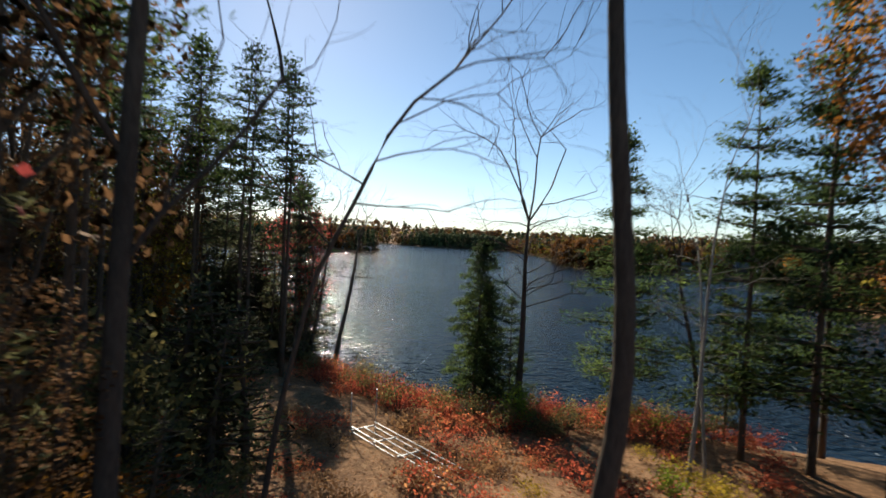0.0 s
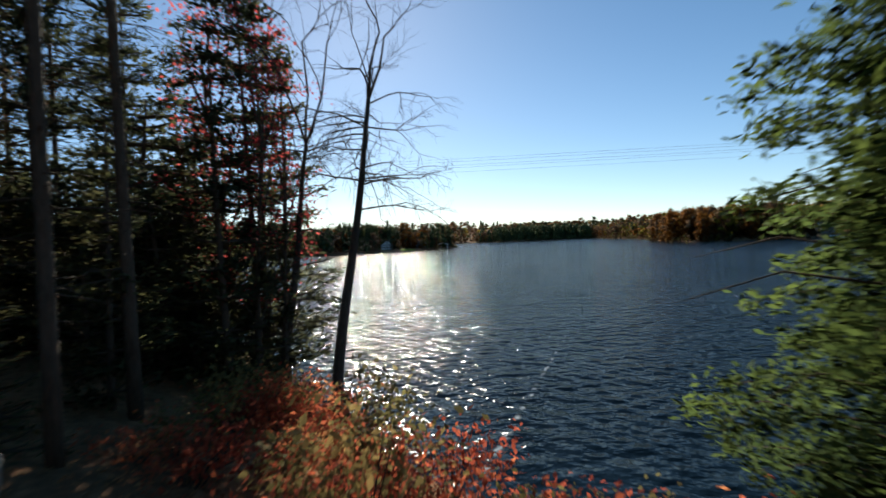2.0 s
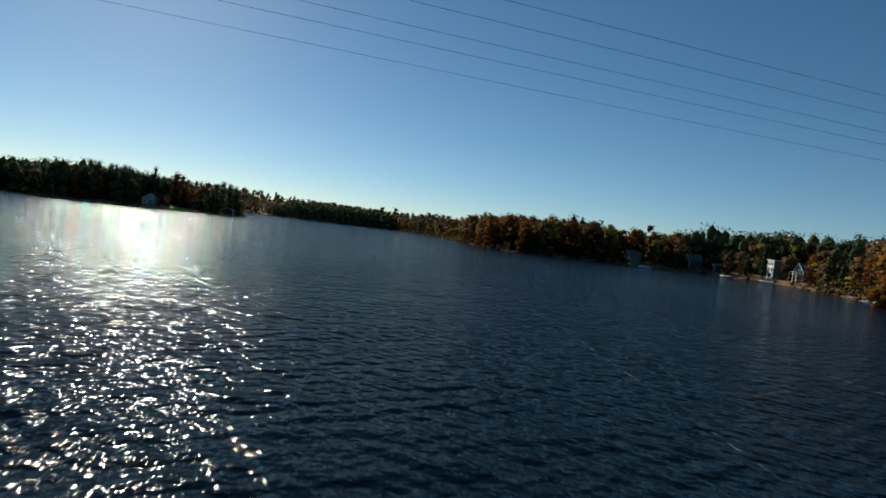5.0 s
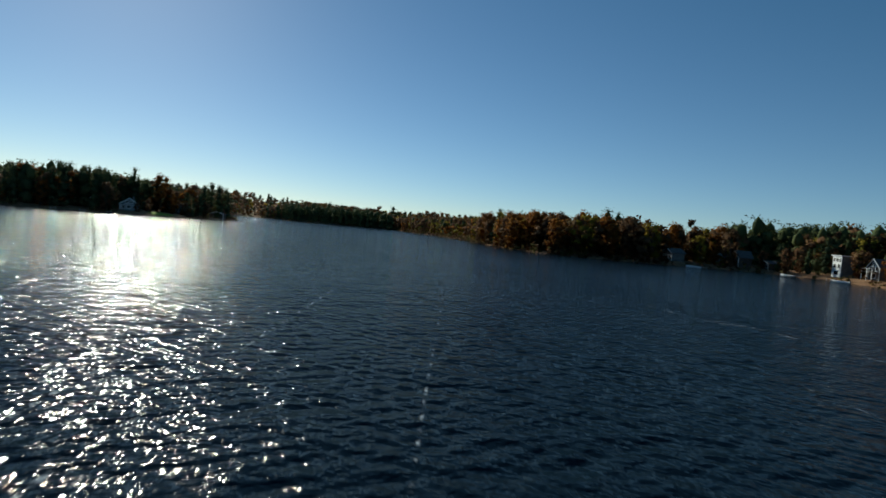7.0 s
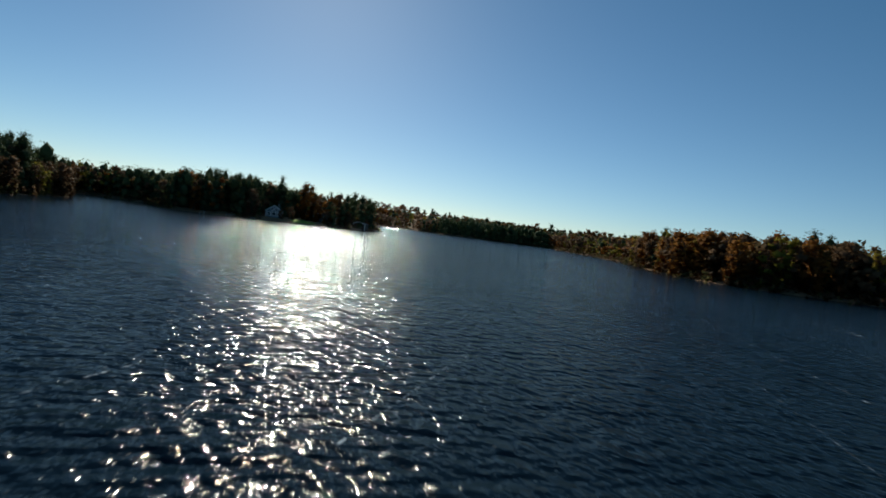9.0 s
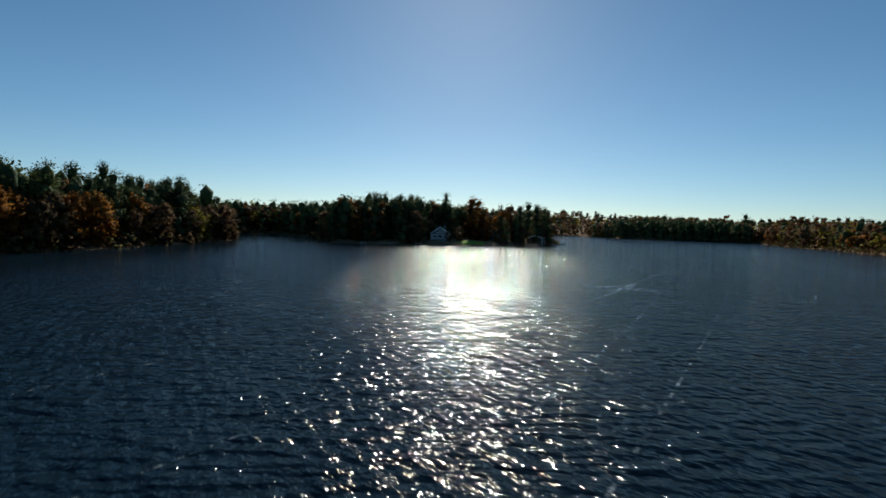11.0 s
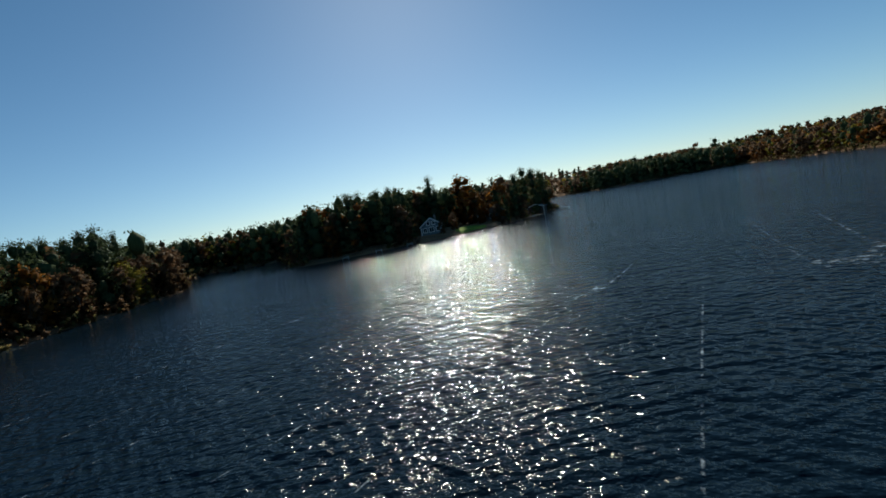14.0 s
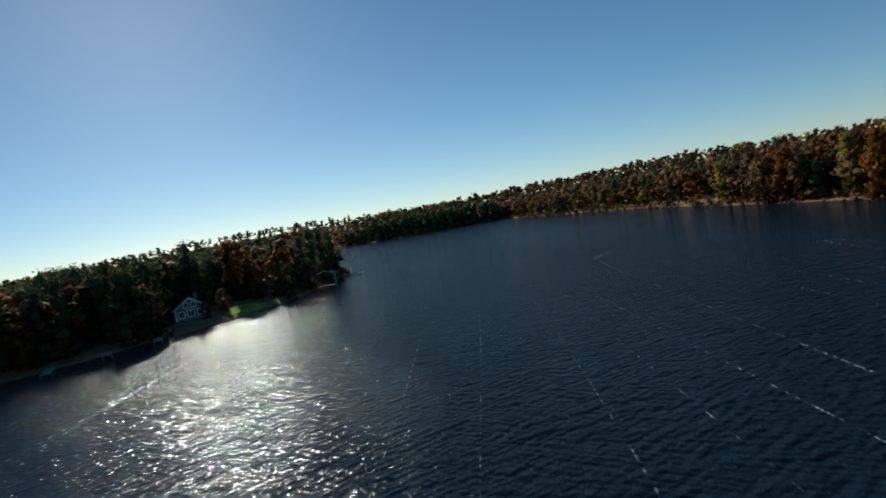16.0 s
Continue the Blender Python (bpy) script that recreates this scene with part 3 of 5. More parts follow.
def bare_tree(h, lean, forks, r0, side_droop, limbs, bark=None, split=0.62, low=0.42):
    """A leafless tree: a tall trunk, side limbs that sweep out, a twiggy top; each limb is a part."""
    def make():
        mat = bark or BARK
        g = Geo()
        line = bent(h * split, lean, 0.22, 12)
        g.tube(line, r0 * np.linspace(1.2, 0.42, 12), 8)
        out = [("trunk", g, mat, True)]
        tip, d = line[-1], line[-1] - line[-2]
        d /= np.linalg.norm(d)
        for k in range(forks):
            a = k * 6.283 / forks + rng.uniform(-.4, .4)
            nd = d + np.array([math.cos(a), math.sin(a), 0]) * rng.uniform(0.2, 0.55)
            g = Geo()
            branchy(g, tip - d * 0.1, nd / np.linalg.norm(nd), h * (1 - split) * 0.52, r0 * 0.34, 4, 0.0, (2, 4), 5, 0.70, 0.2)
            out.append(("limb", g, mat, True))
        for k in range(limbs):
            z = h * split * rng.uniform(low, 0.98)
            a = k * 2.4 + rng.uniform(-.4, .4)
            p0 = on(line, z)
            g = Geo()
            branchy(g, p0, np.array([math.cos(a), math.sin(a), 0.5 - side_droop]), h * 0.12 * rng.uniform(0.7, 1.25), r0 * 0.20, 3, side_droop, (2, 4), 4, 0.66, 0.05)
            out.append(("limb", g, mat, True))
        return out
    return make


def red_maple():
    h = 17.0
    tr, cr, br = broadleaf(10, 0.3, h, 2.6, 0.25, 20, 0.15)
    cr = Geo()
    c = []
    for k in range(34):
        z, a = rng.uniform(0.25, 1.0), rng.uniform(0, 6.3)
        rr = rng.uniform(0.6, 3.0)
        c.append(np.array([rr * math.cos(a), rr * math.sin(a), z * h]) + rng.normal(size=(46, 3)) * [0.6, 0.6, 0.32])
    c = np.concatenate(c)
    cr.leaves(c, 0.20 * rng.uniform(0.6, 1.3, len(c)), 0.8, 0.3)
    return two((tr, cr, br), BARK, RED)


def shrub(h, w, quads, size, leafmat, stems=9):
    def make():
        tr, cr = Geo(), Geo()
        tips = []
        for k in range(stems):
            a, rr = rng.uniform(0, 6.3), w * rng.uniform(0.25, 0.95)
            p2 = np.array([math.cos(a) * rr, math.sin(a) * rr, h * rng.uniform(0.55, 1.0)])
            p1 = p2 * [0.4, 0.4, 0.55]
            tr.tube([[0, 0, -0.15], p1, p2], [0.02, 0.013, 0.005], 3, False)
            tips += [p2, (p1 + p2) / 2]
        tips = np.array(tips)
        c = tips[rng.integers(0, len(tips), quads)] + rng.normal(size=(quads, 3)) * [w * 0.27, w * 0.27, h * 0.17]
        c[:, 2] = np.abs(c[:, 2])
        cr.leaves(c, size * rng.uniform(0.6, 1.3, quads), 0.6, 0.15)
        return [("stemwork", tr, TWIG, True), ("foliage", cr, leafmat, False)]
    return make


KINDS = {
    "hemlock": ("hemlock", "young green hemlock with drooping feathery branches on the bank", "conifer tree", "", hemlock_near),
    "pine_a": ("white_pine", "tall white pine with tiered green branches by the shore", "pine tree", "pines at the take-off bank", pine_near(20, 0.16, 4.0, 10500, 20, 0.34)),
    "pine_b": ("white_pine", "tall white pine with dead lower twigs in the dark wood", "pine tree", "pines at the take-off bank", pine_near(23, 0.40, 3.0, 2600, 60, 0.38, DARK)),
    "pine_c": ("white_pine", "bushy dark pine with branches almost to the ground", "pine tree", "pines at the take-off bank", pine_near(16, 0.04, 2.7, 4200, 20, 0.40, DARK)),
    "pine_tall": ("white_pine", "tall straight pine trunk with dead twigs and a high crown", "pine tree", "pines at the take-off bank", pine_near(24, 0.55, 2.8, 2400, 70, 0.40)),
    "pine_small": ("pine_sapling", "dark young pine under the tall trees", "pine tree", "pines at the take-off bank", pine_near(5.5, 0.03, 1.4, 1000, 0, 0.28, DARK)),
    "shrub_orange": ("shrub", "orange-leaved sapling lit by the sun", "shrub", "", shrub(1.5, 1.0, 460, 0.16, ORANGE)),
    "maple": ("red_maple", "slender maple holding scattered red autumn leaves", "maple tree", "", red_maple),
    "oak_orange": ("oak", "oak with thin orange autumn foliage on the bank", "oak tree", "", lambda: two(broadleaf(4200, 0.22, 22, 4.2, 0.60, 24, 0.2, 8), BARK, ORANGE)),
    "oak_yellow": ("oak", "oak with yellow-green autumn foliage in the wood", "oak tree", "", lambda: two(broadleaf(3600, 0.22, 15, 3.6, 0.30, 24, 0.17, 8), BARK, YELLOW)),
    "oak_rust": ("oak", "oak with rust-brown autumn foliage in the wood", "oak tree", "", lambda: two(broadleaf(3600, 0.22, 16, 3.8, 0.34, 24, 0.18, 8), BARK, RUST)),
    "shrub_red": ("shrub", "red-leaved autumn shrub on the lake bank", "shrub", "shrubs on the bank", shrub(1.1, 1.0, 360, 0.13, SHRUB)),
    "shrub_red_b": ("shrub", "low russet and red shrub on the lake bank", "shrub", "shrubs on the bank", shrub(0.8, 1.2, 360, 0.12, SHRUB, 12)),
    "shrub_brown": ("shrub", "low brown withered bracken and briar", "shrub", "shrubs on the bank", shrub(0.55, 1.1, 300, 0.13, BRACKEN, 10)),
    "shrub_dull": ("shrub", "olive and straw-coloured autumn shrub", "shrub", "shrubs on the bank", shrub(1.5, 1.0, 460, 0.14, DULL)),
    "shrub_green": ("shrub", "bright yellow-green leafy bush on the bank", "shrub", "", shrub(1.3, 0.7, 520, 0.14, GREEN)),
    "shrub_yellow": ("shrub", "yellow-leaved bush on the bank", "shrub", "", shrub(1.4, 0.9, 460, 0.14, YELLOW)),
    # trees across the water
    "far_pine_a": ("pine", "tall dark white pine on the wooded shore", "pine tree", "trees along the shore", lambda: two(plume_pine(1000, 0.68, 17, 0.05, 3.6, 11, 0.45), BARK, PINE)),
    "far_pine_b": ("pine", "broad-topped dark pine on the wooded shore", "pine tree", "trees along the shore", lambda: two(plume_pine(1000, 0.68, 17, 0.08, 4.0, 9, 0.28), BARK, PINE)),
    "far_pine_big": ("pine", "great full-crowned dark pine standing above the shore", "pine tree", "", lambda: two(plume_pine(3200, 0.6, 17, 0.10, 4.8, 13, 0.34, 6), BARK, PINE)),
    "far_pine_c": ("pine", "plume-shaped pine with bare lower trunk", "pine tree", "trees along the shore", lambda: two(plume_pine(800, 0.65, 17, 0.32, 3.2, 8, 0.4), BARK, PINE)),
    "far_spruce": ("spruce", "narrow dark spire-shaped conifer", "conifer tree", "trees along the shore", lambda: two(plume_pine(1000, 0.62, 17, 0.04, 3.4, 15, 0.8), BARK, PINE)),
    "far_rust": ("oak", "rust-brown autumn oak on the wooded shore", "oak tree", "trees along the shore", lambda: two(broadleaf(900, 0.62, 14, 4.2, 0.06, 22, 0.2, 5, True, 0), BARK, RUST)),
    "far_orange": ("maple", "glowing orange autumn maple on the shore", "maple tree", "trees along the shore", lambda: two(broadleaf(900, 0.60, 13, 4.0, 0.06, 22, 0.2, 5, True, 0), BARK, ORANGE)),
    "far_yellow": ("birch", "yellow-green autumn birch on the shore", "birch tree", "trees along the shore", lambda: two(broadleaf(900, 0.55, 12, 3.6, 0.06, 20, 0.16, 5, True, 0), BARK, YELLOW)),
}
HEIGHT = {"far_pine_big": 17, "far_pine_a": 17, "far_pine_b": 17, "far_pine_c": 17, "far_spruce": 17, "far_rust": 14, "far_orange": 13, "far_yellow": 12}

# ---- the bank where the flight begins ----
plant("hemlock", 8.1, 14.0, 1.0, 1.0, 20)
plant("hemlock", 9.1, 14.6, 0.6, 1.3, 200)
KINDS["bare_r"] = ("bare_tree", "leafless dark tree with upswept forking limbs on the bank", "bare tree", "", bare_tree(23.5, (0.3, 0.0), 4, 0.22, 0.1, 14, BARK_DARK, 0.55, 0.5))
plant("bare_r", 10.6, 12.2, 1, 1, 0)
KINDS["bare_b1"] = ("bare_tree", "leafless leaning tree with limbs sweeping over the water", "bare tree", "", bare_tree(16.5, (1.9, 0.3), 3, 0.19, 0.32, 20, BARK_DARK, 0.7, 0.62))
plant("bare_b1", -1.6, 28.6, 1, 1, 0)
KINDS["bare_b2"] = ("bare_tree", "leafless forked tree beside the dark wood", "bare tree", "", bare_tree(17.5, (1.6, 0.3), 3, 0.17, 0.15, 12, BARK_DARK, 0.55))
plant("bare_b2", -4.0, 30.0, 1, 1, 0)


def curved_tree(stem, r0, limbs, depth=3, droop=0.3, reach=2.6, crown=True):
    """A leafless tree on a bent stem (x, y, height); limbs: (height, direction in degrees, rise)."""
    def make():
        line = np.array(stem, float)
        z = np.linspace(line[0, 2], line[-1, 2], 16)
        fine = np.stack([np.interp(z, line[:, 2], line[:, i]) for i in (0, 1)] + [z], 1)
        for i in range(1):
            fine[1:-1, :2] = (fine[:-2, :2] + 2 * fine[1:-1, :2] + fine[2:, :2]) / 4
        g = Geo()
        g.tube(fine, r0 * np.linspace(1.12, 0.5, 16), 9)
        out = [("trunk", g, BARK_DARK, True)]
        for h_, a, rise in limbs:
            g = Geo()
            branchy(g, on(fine, h_), np.array([math.cos(radians(a)), math.sin(radians(a)), rise]), reach, r0 * 0.34, depth, droop, (2, 3), 5, 0.72, 0.08)
            out.append(("limb", g, BARK_DARK, True))
        if crown:
            d = fine[-1] - fine[-2]
            for a in (0.3, 2.4, 4.4):
                nd = d / np.linalg.norm(d) + np.array([math.cos(a), math.sin(a), 0]) * 0.4
                g = Geo()
                branchy(g, fine[-1], nd / np.linalg.norm(nd), reach * 0.9, r0 * 0.4, depth, 0.1, (2, 4), 5, 0.7, 0.1)
                out.append(("limb", g, BARK_DARK, True))
        return out
    return make


KINDS["bowed"] = ("bare_tree", "dark bowed trunk of a tall tree beside the flight path", "bare tree", "", curved_tree([(-1.3, 0, -0.5), (-0.85, 0, 1.5), (-0.42, 0, 3.1), (-0.07, 0, 4.6), (0.05, 0, 6.0), (-0.04, 0, 7.8), (-0.22, 0, 9.1), (-0.39, 0, 10.9), (-0.6, 0.2, 16)], 0.2, []))
plant("bowed", 3.95, -14.4, 1, 1, 0)
KINDS["trunk_near"] = ("bare_tree", "dark straight-trunked forking tree in the wood's edge", "bare tree", "", curved_tree([(0, 0, -0.5), (0.1, 0, 5), (0.3, 0, 11), (0.7, 0.1, 19)], 0.22, [(7.0, 10, 1.6), (9.0, 200, 1.2)], 3, 0.0, 5.0))
KINDS["slender"] = ("birch", "slender pale-barked leaning tree with few twigs", "birch tree", "", bare_tree(21, (1.2, 0.1), 2, 0.09, 0.1, 7, BARK_PALE))
plant("slender", 14.4, -0.7, 1, 1, 0)
plant("trunk_near", -4.8, -11.4, 1.0, 1.0, 0)
plant("oak_rust", -7.6, -9.6, 1.15, 1.2)
plant("maple", -9.0, -13.5, 1.2, 1.2)
plant("pine_tall", -8.2, -5.6, 1.0, 1.0)
for x, y, f in [(-4.2, 0.3, 1.2), (-5.4, 1.2, 1.3), (-5.2, -1.3, 1.1), (-6.6, 0.2, 1.25), (-7.3, 2.2, 1.35), (-4.8, -9.0, 0.7)]:
    plant("pine_small", x, y, f, 1.0)
for x, y, f in [(-6.4, -3.2, 2.6), (-8.2, -0.6, 3.0), (-7.6, -4.6, 2.4), (-9.4, 1.6, 2.8)]:
    plant("shrub_dull", x, y, f, 1.1, None, 0.05)
plant("slender", 15.6, -0.2, 0.8, 1, 140)
KINDS["arching"] = ("bare_tree", "leafless slender tree arching with long limbs over the slope", "bare tree", "", curved_tree([(-2.2, 0, -0.5), (-1.7, 0, 4.0), (-0.9, 0, 7.8), (0.0, 0, 9.5), (0.7, 0, 11.2), (1.3, 0, 12.4), (2.4, 0, 13.1)], 0.08, [(9.5, -4, 0.1), (10.6, 12, 0.5), (11.6, -12, 0.5), (12.3, 25, 0.3), (10.0, 160, 0.6), (8.4, 200, 0.9)], 3, 0.35, 2.7))
plant("arching", -0.35, -8.2, 1, 1, 0)
plant("pine_a", 10.4, 13.4, 0.42, 0.95)
plant("pine_c", 22.5, 8.0, 0.55, 1.0)
KINDS["bare_p3"] = ("bare_tree", "leafless twisted tree forking above the water", "bare tree", "", bare_tree(16, (-1.4, 0.2), 3, 0.16, 0.05, 8, BARK_DARK))
plant("bare_p3", 20.3, 7.3, 1, 1, 0)
plant("pine_a", 17.3, 11.3, 0.95, 1.0)
plant("pine_a", 21.4, 0.3, 1.1, 1.05)
plant("pine_a", 19.4, 2.5, 0.9, 1.1)
plant("pine_a", 25.5, 4.0, 1.0, 1.0)
plant("oak_orange", 20.5, -4.5, 1.05)
plant("oak_orange", 25.0, -3.0, 1.1)
plant("oak_yellow", 23.0, -8.0, 0.9)
plant("pine_a", 28.0, -6.0, 1.1)
WOOD_FRONT = [(-6.3, 31.5, "maple", 1.0), (-4.4, 28.4, "maple", 0.72), (-3.7, 29.6, "maple", 0.6), (-5.7, 33.6, "pine_c", 0.95), (-5.0, 27.0, "pine_c", 0.85),
        (-5.0, 30.4, "pine_c", 0.95), (-4.3, 32.0, "pine_c", 0.85), (-15.0, 25.0, "oak_yellow", 0.9), (-16.0, 28.5, "oak_rust", 1.1), (-16.0, 20.5, "oak_rust", 0.9),
        (-14.5, 23.0, "oak_rust", 1.0), (-14.0, 31.0, "pine_c", 1.1), (-11.5, 38.0, "pine_c", 0.9), (-13.0, 35.0, "pine_c", 1.1), (-9.2, 35.0, "pine_small", 1.9), (-7.9, 32.4, "pine_small", 1.7), (-10.4, 31.0, "pine_small", 1.9), (-14.5, 39.0, "pine_b", 0.9), (-16.5, 36.0, "pine_b", 1.0), (-17.5, 27.0, "pine_c", 1.0),
        (-16.5, 18.0, "oak_yellow", 1.0), (-20.5, 21.5, "oak_rust", 1.1), (-20.0, 31.0, "oak_rust", 1.0), (-13.5, 14.5, "oak_yellow", 0.85)]
WOOD_BACK = [(-19.0, 12.5, "oak_rust", 1.0), (-16.5, 6.5, "oak_rust", 1.05), (-20.5, 3.5, "pine_b", 1.0), 
        (-16.0, -6.0, "oak_rust", 1.0), (-12.5, -12.5, "pine_b", 1.0), (-7.5, -12.8, "pine_c", 0.8), (-23.0, -3.0, "oak_rust", 1.1),
        (-24.5, 9.0, "oak_yellow", 1.0), (-25.0, 17.0, "oak_rust", 1.2), (-24.0, 26.0, "oak_rust", 1.0), (-27.5, 34.0, "pine_c", 1.1), (-22.0, 40.0, "pine_b", 1.0),
        (-28.0, 3.0, "oak_rust", 1.1), (-30.0, 14.0, "pine_b", 1.1), (-31.0, 24.0, "pine_b", 1.1), (-6.5, 22.5, "pine_c", 0.55)]
for x, y, k, s in WOOD_FRONT + WOOD_BACK:
    plant(k, x, y, s, rng.uniform(1.0, 1.25))
for i in range(18):
    x, y = rng.uniform(-40, -16), rng.uniform(-30, 48)
    if inland(x, y)[0] < 2.5 or (x > -14 and -2 < y < 19) or (x > -10 and y < 20 and y > -14):
        continue
    plant(("pine_b", "oak_yellow", "oak_rust", "oak_rust", "oak_yellow")[i % 5], x, y, rng.uniform(0.85, 1.15), rng.uniform(0.9, 1.3))
for i in range(26):
    x, y = rng.uniform(-17, -5.2), rng.uniform(15.5, 33)
    if inland(x, y)[0] < 1.0 or (x > -8 and y < 18) or (x < -8 and y < 25):
        continue
    plant("pine_small", x, y, rng.uniform(0.7, 1.5), rng.uniform(0.8, 1.1))
for x, y, s in [(-5.0, 18.0, 0.9), (-5.6, 22.0, 1.0), (-7.3, 17.0, 0.85), (-8.6, 20.5, 1.0), (-11.0, 17.0, 0.95), (-12.5, 23.5, 1.05), (-14.0, 16.5, 1.0), (-9.3, -2.0, 0.9), (-13.2, 8.5, 1.0), (-15.5, 12.0, 0.9), (-10.6, -12.0, 1.0)]:
    plant("pine_tall", x, y, s, 1.0)
for x, y, k, s in [(-8.2, -16.0, "oak_yellow", 0.85), (-6.4, -11.5, "oak_rust", 0.45), (-10.0, 10.4, "oak_orange", 0.34), (-16.5, -1.0, "oak_rust", 0.7), (-19.5, 15.5, "oak_yellow", 0.6)]:
    plant(k, x, y, s, 1.0)
for i in range(34):
    x, y = rng.uniform(-27, -7.0), rng.uniform(28.5, 42)
    if inland(x, y)[0] > 0.8:
        plant("pine_small", x, y, 1.2 + (y - 28.5) * 0.05 + rng.uniform(-0.1, 0.1), rng.uniform(0.9, 1.1))
for i in range(16):
    x, y = rng.uniform(-30, -17), rng.uniform(2, 30)
    plant("pine_small", x, y, rng.uniform(1.4, 2.0), rng.uniform(0.9, 1.1))
# shrubs over the bank
got = 0
while got < 150:
    x, y = rng.uniform(-4, 22), rng.uniform(-1, 26)
    si = inland(x, y)[0]
    if not 0.3 < si < 8.5 or rng.uniform(0, 1) < si / 14 or (-1.2 < x < 2.6 and y < 7.0) or (x < -1 and y < 17):
        continue
    plant(("shrub_red", "shrub_red_b", "shrub_red", "shrub_red_b", "shrub_red", "shrub_dull")[rng.integers(0, 6)], x, y, rng.uniform(0.7, 1.25), rng.uniform(0.8, 1.2), None, 0.05)
    got += 1
WATERSIDE = [(9.3, 8.3, "shrub_green", 1.6), (9.8, 8.0, "shrub_green", 0.9), (0.4, 22.5, "shrub_dull", 1.3), (-0.4, 24.2, "shrub_red", 1.2),
        (-7.6, 13.6, "shrub_dull", 1.3), (-9.0, 12.6, "shrub_dull", 1.2), (-10.0, 14.5, "shrub_yellow", 1.1), (-6.9, 14.4, "shrub_red_b", 0.9),
        (-8.3, 6.0, "shrub_dull", 0.8), (-7.5, 3.2, "shrub_green", 0.7), (13.0, -2.0, "shrub_yellow", 1.0), (12.0, -3.4, "shrub_green", 0.9),
        (15.5, 8.0, "shrub_yellow", 1.2), (16.8, 9.6, "shrub_yellow", 0.9), (12.6, 10.6, "shrub_red", 1.3), (13.0, 11.3, "shrub_red", 1.4),
        (-5.4, -6.5, "shrub_red", 1.1)]
WOODSIDE = [(-4.8, -9.5, "shrub_red_b", 1.0), (-6.0, -1.5, "shrub_dull", 1.0), (-3.9, 24.6, "shrub_red_b", 1.0), (-4.2, -2.0, "shrub_dull", 0.7),
        (-5.6, -8.0, "shrub_orange", 1.2), (-6.6, -10.2, "shrub_orange", 1.4), (-7.2, -6.5, "shrub_orange", 1.0), (-9.5, 3.0, "shrub_orange", 1.5),
        (-11.0, -2.5, "shrub_orange", 1.7), (-12.0, -1.0, "shrub_orange", 1.9), (-10.4, -4.2, "shrub_orange", 1.5), (-12.8, -3.0, "shrub_orange", 1.8),
        (-8.8, 7.2, "shrub_green", 1.3), (-8.0, 5.6, "shrub_green", 1.0), (-9.6, 8.6, "shrub_dull", 1.2), (-8.2, 11.2, "shrub_dull", 1.5),
        (-7.2, 12.2, "shrub_yellow", 1.0)]
for x, y, k, s in WATERSIDE + WOODSIDE:
    plant(k, x, y, s, 1.0, None, 0.05)

got = 0
while got < 70:
    x, y = rng.uniform(-3.6, 11), rng.uniform(-8, 9)
    if (-1.2 < x - 0.12 * y < 1.8 and -3 < y < 7.0) or inland(x, y)[0] < 1:
        continue
    plant(("shrub_brown", "shrub_brown", "shrub_red_b")[got % 3], x, y, rng.uniform(0.7, 1.3), rng.uniform(0.7, 1.2), None, 0.05)
    got += 1
for k in range(120):
    x, y = rng.uniform(-17, 20), rng.uniform(-22, 12)
    if abs(x - 1.0 - 0.1 * y) < 3.0 or (-9 < x < -3 and 2 < y < 14) or (-3 < x < 6 and -4 < y < 7) or inland(x, y)[0] < 1:
        continue
    plant(("shrub_red", "shrub_dull", "shrub_red_b", "shrub_yellow", "shrub_red_b")[k % 5], x, y, rng.uniform(0.6, 1.2), rng.uniform(0.7, 1.1), None, 0.05)

# ---- trees round the lake that can be told apart ----
def wood(k, box, mix, h, smin=2.5, smax=60, gap=4.2, done=[]):
    """Up to k trees in a box of the plan, on land, no two closer than gap."""
    kinds, wt = zip(*mix)
    wt = np.array(wt) / sum(wt)
    got = tries = 0
    while got < k and tries < k * 30:
        tries += 1
        x, y = rng.uniform(box[0], box[1]), rng.uniform(box[2], box[3])
        s = inland(x, y)[0]
        if s < smin or s > smax or any(abs(x - u) < gap and abs(y - v) < gap for u, v in done) or any(u0 < x < u1 and v0 < y < v1 for u0, u1, v0, v1 in CLEAR):
            continue
        done.append((x, y))
        kd = kinds[rng.choice(len(kinds), p=wt)]
        hh = rng.uniform(h[0], h[1]) * (0.85 if kd in ("far_rust", "far_orange", "far_yellow") else 1)
        f = hh / HEIGHT[kd]
        w = rng.uniform(0.85, 1.1)
        plant(kd, x, y, f * w, 1 / w, None, 0.2)
        got += 1


